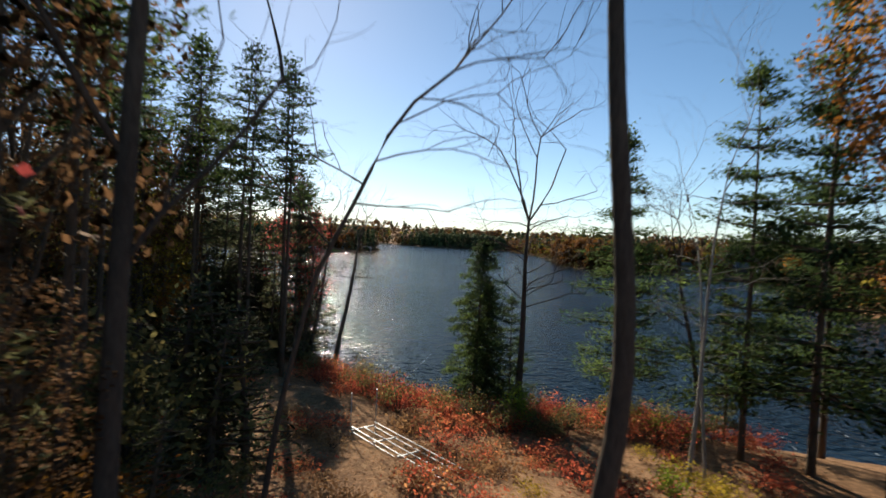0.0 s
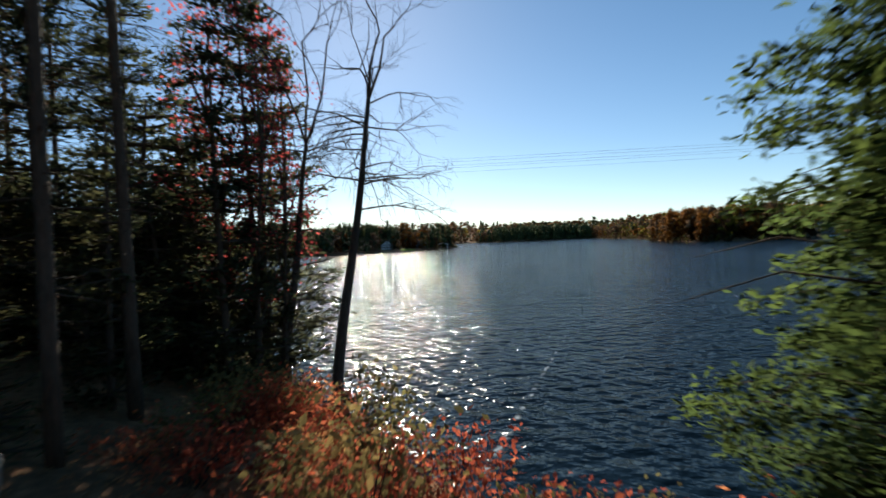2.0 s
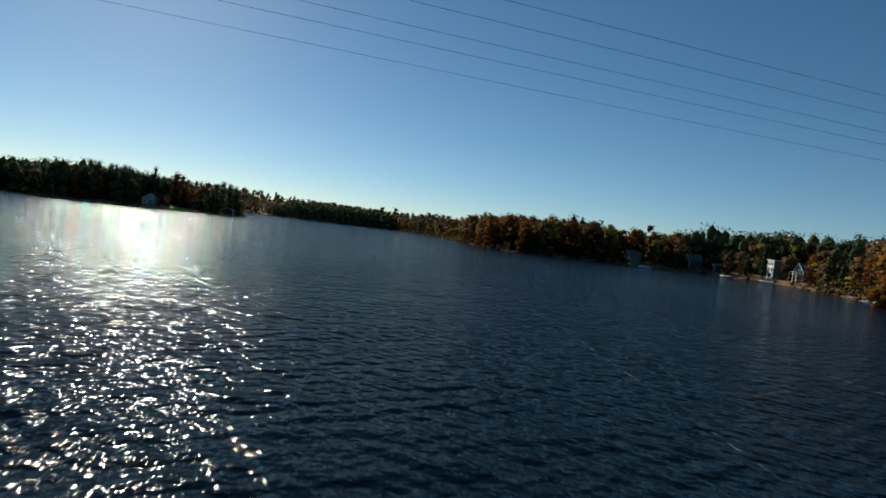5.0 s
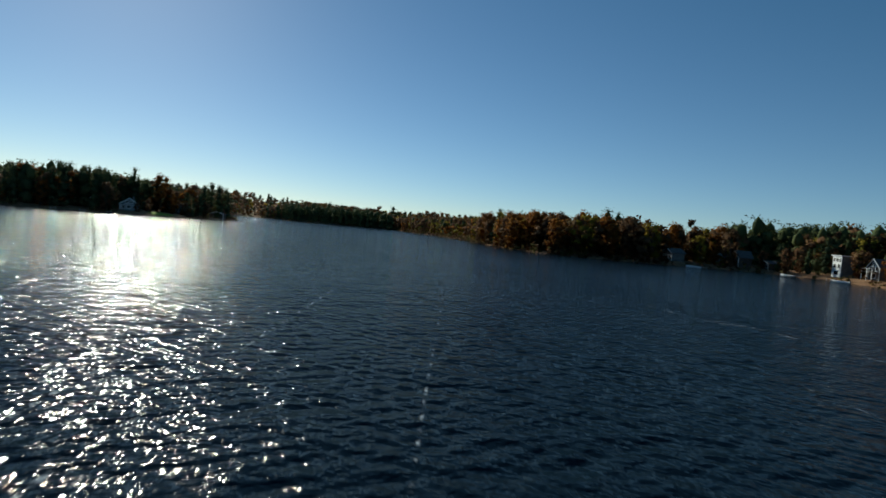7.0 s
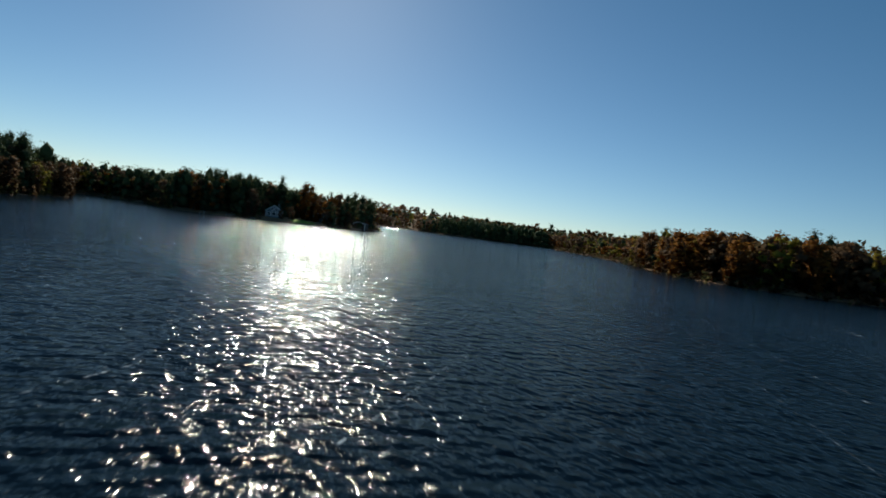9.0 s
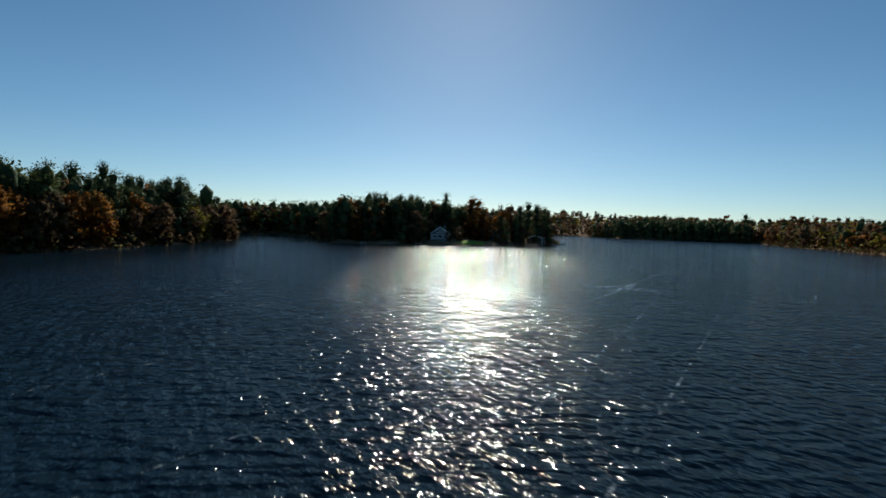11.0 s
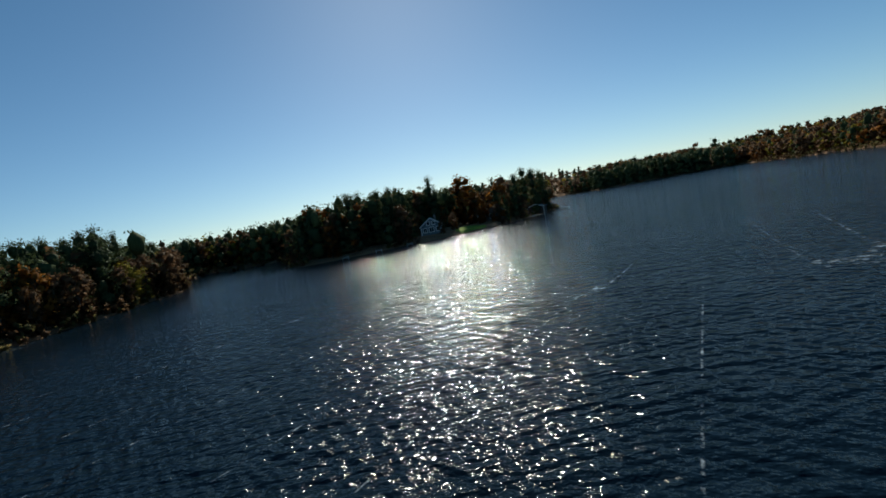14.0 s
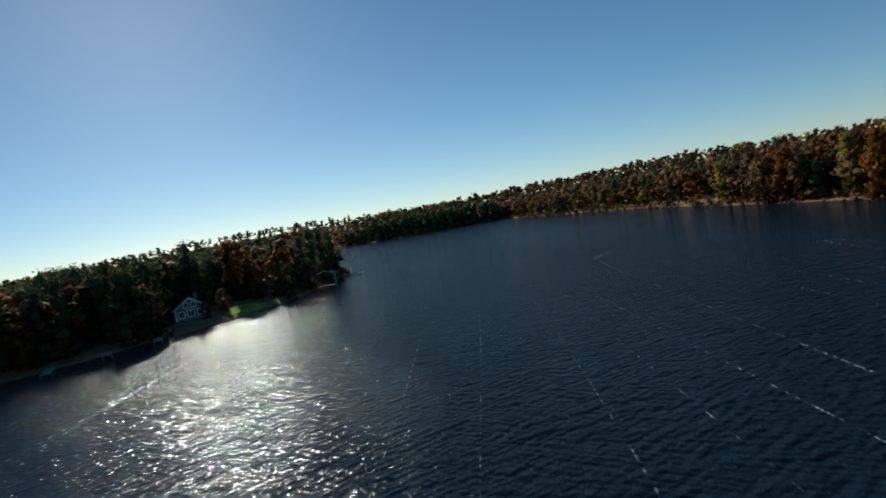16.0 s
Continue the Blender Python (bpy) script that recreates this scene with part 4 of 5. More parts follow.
CLEAR = [(-56, -45, 306, 319), (-22, -8, 350, 360), (-21, -5, 325, 352), (-34, -19, 325, 347), (-44, -36, 312, 330), (181, 206, 172, 234), (156, 180, 218, 240), (138, 152, 114, 132), (112, 128, 92, 112)]
DARKMIX = [("far_pine_a", 3), ("far_pine_b", 4), ("far_spruce", 0.7), ("far_pine_c", 1.6), ("far_rust", 0.8)]
for x, y, k, h in [(-24.5, 347.5, "far_spruce", 18.5), (-15, 359, "far_orange", 17.5), (-9.5, 356, "far_orange", 9), (-1.5, 352, "far_spruce", 9), (-4.5, 350, "far_rust", 6.5), (1.5, 358, "far_pine_b", 11), (-4, 356, "far_pine_a", 11), (3.5, 361, "far_rust", 8), (-5.0, 363, "far_spruce", 15), (6, 368, "far_pine_c", 17.5), (9.5, 374, "far_pine_a", 17),
                   (12, 381, "far_pine_c", 16.5), (3, 366, "far_pine_a", 15.5), (14, 388, "far_pine_a", 15), (-50, 316, "far_orange", 9.5), (-60, 322, "far_yellow", 5), (-64, 328, "far_orange", 4.5),
                   (-30, 333, "far_spruce", 12), (-18, 339, "far_rust", 6), (-40, 331, "far_pine_b", 15), (118, 112, "far_orange", 13), (125, 115, "far_pine_big", 16.8), (117, 106, "far_yellow", 8), (174.5, 231.5, "far_yellow", 11), (178.5, 229.5, "far_orange", 8.5), (196, 208, "far_rust", 10),
                   (193, 203.5, "far_pine_b", 9), (196.5, 189.2, "far_rust", 9.5), (194.5, 178.5, "far_orange", 11), (188, 208, "far_rust", 9), (181, 226, "far_yellow", 8), (190.5, 212, "far_pine_b", 10), (-29.5, 337, "far_rust", 5), (-21.5, 336, "far_rust", 4.5), (199.5, 189, "far_rust", 9), (197.5, 175, "far_orange", 11), (193, 170, "far_rust", 10), (201, 203, "far_pine_a", 13), (191, 219, "far_rust", 7), (170, 234, "far_orange", 7)]:
    plant(k, x, y, h / HEIGHT[k], 1.0, None, 0.2)
wood(14, (-70, -53, 312, 352), DARKMIX, (9, 13), 1.5, 60, 3.6)
wood(34, (-53, -24, 314, 350), DARKMIX, (13, 17.5), 1.5, 60, 3.6)
wood(30, (-80, -5, 345, 385), DARKMIX + [("far_rust", 1.5)], (12, 16), 3)
wood(10, (-14, 18, 366, 410), [("far_pine_c", 1), ("far_pine_b", 1), ("far_rust", 1)], (9, 13), 2)
LEFTMIX = [("far_pine_a", 4), ("far_pine_b", 3), ("far_pine_c", 1), ("far_spruce", 0.6)]
wood(30, (-110, -70, 200, 318), LEFTMIX, (14.0, 18.0), 4, 26)
wood(26, (-110, -70, 200, 318), LEFTMIX, (13.0, 17), 3, 24, 3.4)
wood(48, (-100, -66, 185, 316), [("far_orange", 1.6), ("far_rust", 4.5), ("far_yellow", 0.6)], (8.5, 13.5), 0.4, 8, 3.0)
wood(26, (-84, -56, 110, 205), LEFTMIX + [("far_rust", 2)], (11, 15), 1, 16)
HEADMIX = [("far_rust", 5), ("far_orange", 2.2), ("far_yellow", 1), ("far_pine_b", 0.5)]
wood(80, (108, 190, 218, 350), HEADMIX, (14, 18.5), 0.4, 24, 4.2)
wood(34, (203, 226, 168, 246), HEADMIX + [("far_pine_b", 3)], (13, 17.5), 12, 60, 4.5)
wood(40, (110, 215, 80, 240), HEADMIX + [("far_pine_b", 2)], (8, 12), 4, 30, 5)

# ---- the woods beyond, too many to count ----
def far_wood(name, label, protos_, leaf, spots):
    """One mesh of many trees: a few model trees set down again and again."""
    V, F, N, n0 = [], [], [], 0
    models = [(np.concatenate(cr.v), cr.f, np.concatenate(cr.nv)) for tr, cr, br in protos_]
    for x, y, z, s, h in spots:
        v, f, w = models[rng.integers(0, len(models))]
        a = rng.uniform(0, 6.283)
        c, sn = math.cos(a), math.sin(a)
        V.append(np.stack([(v[:, 0] * c - v[:, 1] * sn) * s + x, (v[:, 0] * sn + v[:, 1] * c) * s + y, v[:, 2] * h + z], 1))
        N.append(np.stack([w[:, 0] * c - w[:, 1] * sn, w[:, 0] * sn + w[:, 1] * c, w[:, 2]], 1))
        F.extend(tuple(i + n0 for i in q) for q in f)
        n0 += len(v)
    me = bpy.data.meshes.new(name)
    me.from_pydata(np.concatenate(V).tolist(), [], F)
    me.materials.append(leaf)
    me.polygons.foreach_set("use_smooth", [True] * len(me.polygons))
    me.update()
    me.normals_split_custom_set_from_vertices(np.concatenate(N).tolist())
    tagged(new(name, me), label, "trees", kind="stuff")


def scatter(k, box, smin, smax, reject=None):
    x, y = rng.uniform(box[0], box[1], k), rng.uniform(box[2], box[3], k)
    s = inland(x, y)
    ok = (s > smin) & (s < smax)
    for u0, u1, v0, v1 in CLEAR:
        ok &= ~((x > u0) & (x < u1) & (y > v0) & (y < v1))
    ok &= ~((np.abs(x) < 34) & (y < 60) & (y > -48))
    return np.stack([x, y, ground(x, y)], 1)[ok]


pts = np.concatenate([
    scatter(3000, (100, 260, 60, 720), 1.5, 38), scatter(900, (60, 300, 640, 860), 2, 50), scatter(750, (-180, -66, 180, 420), 5, 66),
    scatter(900, (-220, -20, 380, 560), 3, 60), scatter(800, (-140, 20, 345, 820), 4, 60), scatter(260, (-74, -20, 314, 376), 5, 60), scatter(420, (-60, 34, 392, 780), 1.5, 36), scatter(420, (-60, 130, 690, 900), 2, 70), scatter(300, (203, 262, 150, 266), 8, 90),
    scatter(220, (40, 250, 0, 110), 4, 60), scatter(380, (-150, -34, 30, 210), 4, 66)])
grove = (pts[:, 1] > 640) & (pts[:, 0] > 60) & (pts[:, 0] < 186) & (pts[:, 1] < 740)
left = pts[:, 0] < -20
deep = inland(pts[:, 0], pts[:, 1]) > 45
u = rng.uniform(0, 1, len(pts))
conifer = grove | ((pts[:, 0] > 200) & (pts[:, 1] < 270) & (u < 0.7)) | (left & (u < 0.72)) | (~left & ~grove & (u < np.where(deep, 0.5, 0.12)))
u2 = rng.uniform(0, 1, len(pts))
size = rng.uniform(0.85, 1.2, len(pts))
size[(pts[:, 1] > 250) & (pts[:, 0] > 60)] *= 0.92
size[grove] *= 1.25
size[(pts[:, 0] > 200) & (pts[:, 1] < 270)] *= 1.15
size[(pts[:, 0] > 60) & (pts[:, 0] < 175) & (pts[:, 1] < 190)] *= 0.7
size[pts[:, 1] > 1000] *= 1.4


def spots(mask, base):
    p_, s_ = pts[mask], size[mask]
    return [(x, y, z - 0.5, s * base, s * base * rng.uniform(0.85, 1.15)) for (x, y, z), s in zip(p_, s_)]


far_wood("pine_wood", "distant dark green pine wood round the lake", [plume_pine(84, 1.2, 13.2, 0.04, 4.3, 6, 0.28, 4, False) for k in range(8)], PINE, spots(conifer, 1.0))
dec = [broadleaf(84, 1.2, 12.5, 4.8, 0.03, 8, 0.2, 4, False, 0, 0.8) for k in range(8)]
far_wood("oak_wood", "distant rust-brown autumn oak wood round the lake", dec, RUST, spots(~conifer & (u2 < 0.66), 1.0))
far_wood("maple_wood", "distant orange autumn maples in the wood", dec, ORANGE, spots(~conifer & (u2 >= 0.66) & (u2 < 0.86), 0.95))
far_wood("birch_wood", "distant yellow-green birches in the wood", dec, YELLOW, spots(~conifer & (u2 >= 0.86), 0.9))

# the slopes behind, a closed roof of crowns
pts = np.concatenate([scatter(2200, (110, 640, 60, 1150), 36, 190), scatter(700, (110, 640, 60, 1150), 190, 330), scatter(1200, (-420, 60, 400, 1150), 50, 330), scatter(800, (-420, -90, 60, 420), 60, 220), scatter(500, (-260, -34, -120, 150), 48, 300), scatter(420, (-150, -34, -120, 10), 4, 48), scatter(500, (32, 210, -120, 80), 20, 300), scatter(240, (-34, 34, -120, -48), 4, 300),
                      scatter(1000, (-900, 900, 900, 1700), 60, 1500)])
size = rng.uniform(0.85, 1.15, len(pts)) * np.where(pts[:, 1] > 900, 1.7, 1.0)
u, u2 = rng.uniform(0, 1, len(pts)), rng.uniform(0, 1, len(pts))
patch_ = np.sin(pts[:, 0] * 0.021 + 1.0) * np.sin(pts[:, 1] * 0.017) * 0.25
conifer = u + patch_ < np.where(pts[:, 0] < 0, 0.7, 0.42)
tops = [broadleaf(34, 1.7, 12.0, 7.0, 0.40, 4, 0.2, 4, False, 0, 0.78) for k in range(8)]
points_ = [plume_pine(30, 1.6, 12.4, 0.3, 5.6, 4, 0.25, 4, False) for k in range(8)]
far_wood("pine_slope", "dark green pines on the slopes behind the lake", points_, PINE, spots(conifer, 0.92))
far_wood("oak_slope", "rust-brown oaks on the slopes behind the lake", tops, RUST, spots(~conifer & (u2 < 0.68), 0.92))
far_wood("maple_slope", "dull orange maples on the slopes behind the lake", tops, ORANGE, spots(~conifer & (u2 >= 0.68) & (u2 < 0.82), 0.9))
far_wood("olive_slope", "olive and yellow trees on the slopes behind the lake", tops, YELLOW, spots(~conifer & (u2 >= 0.82), 0.9))

# low growth along the water's edge
e = rng.integers(0, len(LAKE), 12000)
k = rng.uniform(0, 1, (12000, 1))
xy = LAKE[e] * (1 - k) + np.roll(LAKE, -1, axis=0)[e] * k
wlen = np.linalg.norm(np.roll(LAKE, -1, axis=0) - LAKE, axis=1)
keep = rng.uniform(0, 1, 12000) < wlen[e] / wlen.max()
xy = xy[keep] + rng.normal(size=(keep.sum(), 2)) * 1.3
s_ = inland(xy[:, 0], xy[:, 1])
ok = (s_ > -0.4) & (s_ < 5) & ~((np.abs(xy[:, 0]) < 34) & (xy[:, 1] < 60))
for u0, u1, v0, v1 in CLEAR:
    ok &= ~((xy[:, 0] > u0) & (xy[:, 0] < u1) & (xy[:, 1] > v0) & (xy[:, 1] < v1) & ((u0 < 60) | (rng.uniform(0, 1, len(xy)) < 0.6)))
xy = xy[ok]
edge = [(x, y, z - 0.2, f, f * rng.uniform(0.7, 1.3)) for x, y, z, f in zip(xy[:, 0], xy[:, 1], ground(xy[:, 0], xy[:, 1]), rng.uniform(0.6, 1.5, len(xy)))]
low = [broadleaf(26, 0.5, 2.2, 1.5, 0.02, 3, 0.03, 3, False, 0) for k in range(5)]
far_wood("waterside_bushes", "dull brown low bushes along the water's edge", low, RUST, edge[::2])
far_wood("waterside_shrubs", "olive and straw low growth along the water's edge", low, DULL, edge[1::2])

# fallen leaves on the bank
k = 26000
x, y = rng.uniform(-14, 22, k), rng.uniform(-24, 20, k)
ok = inland(x, y) > 0.2
x, y = x[ok], y[ok]
g = Geo()
g.leaves(np.stack([x, y, ground(x, y) + 0.03], 1), rng.uniform(0.08, 0.17, len(x)), 0.7, 1.2)
tagged(new("fallen_leaves", g.mesh("fallen_leaves", LITTER)), "tan and orange fallen leaves on the forest floor", "leaves", kind="stuff")

# ---- houses, docks, boats ----
WHITE = surface("white_siding", (0.62, 0.63, 0.62), (0.78, 0.79, 0.78), 0.8, 0.6)
BLUE = surface("pale_blue_siding", (0.11, 0.14, 0.16), (0.17, 0.20, 0.23), 0.8, 0.6)
GREY = surface("grey_siding", (0.11, 0.105, 0.10), (0.17, 0.165, 0.155), 0.8, 0.7)
BROWN = surface("brown_siding", (0.060, 0.045, 0.034), (0.105, 0.078, 0.058), 0.8, 0.75)
ROOF = surface("grey_shingles", (0.060, 0.060, 0.062), (0.120, 0.118, 0.115), 2.0, 0.85)
WOOD = surface("weathered_dock_boards", (0.22, 0.19, 0.16), (0.36, 0.32, 0.27), 1.5, 0.8)
METAL = surface("galvanised_tube", (0.45, 0.46, 0.47), (0.62, 0.63, 0.64), 4.0, 0.35, 0.002, 0.9)
TRIM = surface("white_trim", (0.70, 0.70, 0.69), (0.82, 0.82, 0.80), 2.0, 0.5)
HULL = surface("white_hull", (0.66, 0.67, 0.68), (0.80, 0.80, 0.80), 1.0, 0.25)
TEAL = surface("teal_plastic", (0.02, 0.20, 0.24), (0.04, 0.30, 0.34), 3.0, 0.4)
ALU = surface("aluminium", (0.30, 0.30, 0.30), (0.42, 0.42, 0.42), 3.0, 0.5, 0.004, 0.5)
m, n, l, p = nodes("window_glass")
p.inputs["Base Color"].default_value = (0.02, 0.025, 0.03, 1)
p.inputs["Roughness"].default_value = 0.05
GLASS = m
m, n, l, p = nodes("cable")
p.inputs["Base Color"].default_value = (0.03, 0.03, 0.03, 1)
p.inputs["Roughness"].default_value = 0.5
CABLE = m


def gable_body(w, d, h, rise):
    g = Geo()
    a, b = w / 2, d / 2
    v = [(-a, -b, -1.5), (a, -b, -1.5), (a, b, -1.5), (-a, b, -1.5), (-a, -b, h), (a, -b, h), (a, b, h), (-a, b, h), (0, -b, h + rise), (0, b, h + rise)]
    g.add(v, [(0, 1, 5, 8, 4), (2, 3, 7, 9, 6), (1, 2, 6, 5), (3, 0, 4, 7), (3, 2, 1, 0)])
    return g


def roof_side(w, d, h, rise, sgn, over=0.45, thick=0.16):
    g = Geo()
    a, b = w / 2 + over, d / 2 + over
    drop = rise * over / (w / 2)
    v = [(0, -b, h + rise + 0.03), (sgn * a, -b, h - drop + 0.03), (sgn * a, b, h - drop + 0.03), (0, b, h + rise + 0.03)]
    v += [(x, y, z + thick) for x, y, z in v]
    g.add(v, [(0, 1, 2, 3), (7, 6, 5, 4), (0, 4, 5, 1), (1, 5, 6, 2), (2, 6, 7, 3), (3, 7, 4, 0)])
    return g


def window_part(parent, x, z, w, h, y, nrm=-1):
    """A window on a wall that faces -y: trim frame, and a pane set into it."""
    g = Geo()
    t = 0.2
    y0, y1 = y - 0.05, y + 0.02
    g.box(x - w / 2 - t, y0, z, x - w / 2, y1, z + h); g.box(x + w / 2, y0, z, x + w / 2 + t, y1, z + h)
    g.box(x - w / 2 - t, y0, z - t, x + w / 2 + t, y1, z); g.box(x - w / 2 - t, y0, z + h, x + w / 2 + t, y1, z + h + t)
    g.box(x - 0.03, y0 + 0.01, z, x + 0.03, y1, z + h)
    f = part("window", g, TRIM, parent)
    g = Geo()
    g.box(x - w / 2, y - 0.025, z, x + w / 2, y + 0.005, z + h)
    part("pane", g, GLASS, f)


def house(x, y, rz, w, d, h, rise, wall, label, wins, flat=False, deck=False, chimney=False):
    ob = thing("house", x, y, gz(x, y), rz, label, "house")
    if flat:
        g = Geo(); g.box(-w / 2, -d / 2, -1.5, w / 2, d / 2, h)
        part("wall", g, wall, ob)
        g = Geo(); g.box(-w / 2 - 0.3, -d / 2 - 0.5, h, w / 2 + 0.3, d / 2 + 0.3, h + 0.28)
        part("roof", g, TRIM, ob)
        g = Geo(); g.box(-w / 2 - 0.06, -d / 2 - 0.12, -1.4, w / 2 + 0.06, -d / 2 - 0.003, h - 0.003)
        part("front_cladding", g, WHITE, ob, "white painted boards")
    else:
        part("wall", gable_body(w, d, h, rise), wall, ob)
        for sgn in (-1, 1):
            part("roof", roof_side(w, d, h, rise, sgn), ROOF, ob)
        for sgn in (-1, 1):
            g = Geo()
            a = w / 2 + 0.45
            drop = rise * 0.45 / (w / 2)
            yy = -d / 2 - 0.47
            g.tube([(0, yy, h + rise + 0.08), (sgn * a, yy, h - drop + 0.08)], [0.17, 0.17], 4)
            part("bargeboard", g, TRIM, ob)
            g = Geo()
            g.box(sgn * w / 2 - 0.14, -d / 2 - 0.04, -1.2, sgn * w / 2 + 0.14, -d / 2 + 0.1, h - 0.1)
            part("corner_board", g, TRIM, ob)
    for wx, wz, ww, wh in wins:
        window_part(ob, wx, wz, ww, wh, -d / 2 - (0.125 if flat else 0))
    if deck:
        g = Geo(); g.box(-w / 2, -d / 2 - 2.2, 2.2, w / 2, -d / 2, 2.38)
        part("deck", g, WOOD, ob)
        for px in (-w / 2 + 0.1, 0, w / 2 - 0.1):
            g = Geo(); g.box(px - 0.08, -d / 2 - 2.2, -1.2, px + 0.08, -d / 2 - 2.04, 3.3)
            part("post", g, TRIM, ob)
        g = Geo(); g.box(-w / 2, -d / 2 - 2.2, 3.2, w / 2, -d / 2 - 2.12, 3.3)
        part("rail", g, TRIM, ob)
    if chimney:
        g = Geo(); g.box(w * 0.2, 0, h, w * 0.2 + 0.7, 0.7, h + rise + 0.9)
        part("chimney", g, GREY, ob)
    return ob


house(-25.5, 341, 10, 6.4, 6.0, 2.7, 2.2, BLUE, "pale grey-blue gabled lake house among dark pines", [(-2.0, 0.8, 1.0, 1.2), (0, 0.8, 1.3, 1.3), (2.0, 0.8, 1.0, 1.2), (-0.8, 2.9, 0.8, 0.9), (0.8, 2.9, 0.8, 0.9)], chimney=True)
house(-38, 334, 20, 6.0, 6.0, 2.4, 1.6, BROWN, "small brown gabled cottage under the pines", [(-1.4, 0.8, 1.0, 1.0), (1.4, 0.8, 1.0, 1.0)])
house(-7, 364, 6, 10.0, 6.5, 2.6, 2.0, GREY, "low grey gabled house behind the lawn", [(-3, 0.8, 1.4, 1.1), (0, 0.8, 1.8, 1.3), (3, 0.8, 1.4, 1.1)])
house(9.5, 376, -20, 6.0, 4.0, 2.2, 0.9, BROWN, "dark low boathouse at the tip of the point", [(0, 0.6, 2.0, 1.0)])
house(198, 195, -114, 4.2, 4.4, 6.8, 0, GREY, "tall flat-roofed house with a white front and grey sides", [(-1.35, 5.0, 0.9, 1.1), (0.1, 5.0, 1.1, 1.1), (1.4, 5.0, 0.8, 1.1), (-0.9, 2.9, 1.2, 1.2), (1.1, 2.9, 1.1, 1.2), (0, 0.7, 2.0, 1.3)], flat=True)
house(199.5, 183.5, -116, 4.8, 7.0, 4.0, 2.3, GREY, "grey gabled house with white trim and a deck", [(-1.2, 2.7, 1.0, 1.2), (1.2, 2.7, 1.0, 1.2), (0, 4.3, 1.1, 0.9), (0, 0.5, 1.8, 1.3)], deck=True)
house(188.7, 225.3, -112, 4.2, 5.0, 3.4, 2.2, BROWN, "narrow brown gabled house with white trim by the water", [(-1.1, 0.7, 1.1, 1.3), (1.1, 0.7, 1.1, 1.3), (0, 2.9, 1.5, 1.2)])
house(185, 229, -110, 5.8, 4.6, 2.6, 1.5, BROWN, "brown shore cottage with white window trim", [(-2.1, 0.6, 1.1, 1.3), (0, 0.6, 1.1, 1.3), (2.1, 0.6, 1.1, 1.3)])
house(193.5, 218, -112, 4.6, 3.4, 1.9, 0.9, BROWN, "low dark boathouse with white trim at the water's edge", [(-1.4, 0.4, 1.2, 1.0), (1.4, 0.4, 1.2, 1.0)])
house(164, 234, -105, 6.0, 5.0, 2.8, 1.5, GREY, "low grey cottage at the wood's edge", [(-1.8, 0.8, 1.2, 1.1), (0, 0.8, 1.2, 1.1), (1.8, 0.8, 1.2, 1.1)])
house(146, 124.5, -112, 6.0, 6.0, 2.6, 1.6, GREY, "small grey gabled cottage behind bare bushes", [(-1.5, 0.7, 1.1, 1.1), (1.5, 0.7, 1.1, 1.1)])


def dock(x, y, rz, length, width=1.4):
    ob = thing("dock", x, y, 0, rz, "grey weathered wooden dock on posts in the lake", "dock", "docks along the shore")
    k = max(4, int(length / 0.6))
    shared = Geo(); shared.box(-width / 2, 0, 0.42, width / 2, length / k - 0.03, 0.47)
    me_ = shared.mesh("board", WOOD)
    for i in range(k):
        b_ = new("board", me_)
        b_.parent, b_.location = ob, (0, -i * length / k, 0)
    for sgn in (-1, 1):
        g = Geo(); g.box(sgn * width * 0.4 - 0.05, -length + 0.5, 0.28, sgn * width * 0.4 + 0.05, 0.6, 0.419)
        part("beam", g, WOOD, ob)
        for f in (0.3, 0.97):
            g = Geo(); g.tube([(sgn * (width / 2 + 0.05), -length * f, -3), (sgn * (width / 2 + 0.05), -length * f, 0.75)], [0.05, 0.05], 6)
            part("post", g, METAL, ob)


for x, y, rz, ln in [(-30, 324.5, 10, 7), (-38, 319, 15, 6), (-46, 314.5, 15, 8), (6, 361, 60, 5), (16, 384, 70, 6), (183, 186, -90, 6), (183, 199, -85, 7), (160, 221, 5, 5), (170, 158, -45, 6), (150, 139, -45, 7), (117, 107, -48, 6), (127, 117, -45, 7), (139, 128, -45, 8), (188, 214, -80, 6), (165.5, 470, -90, 6), (-112, 342, 60, 6)]:
    dock(x, y, rz, ln)


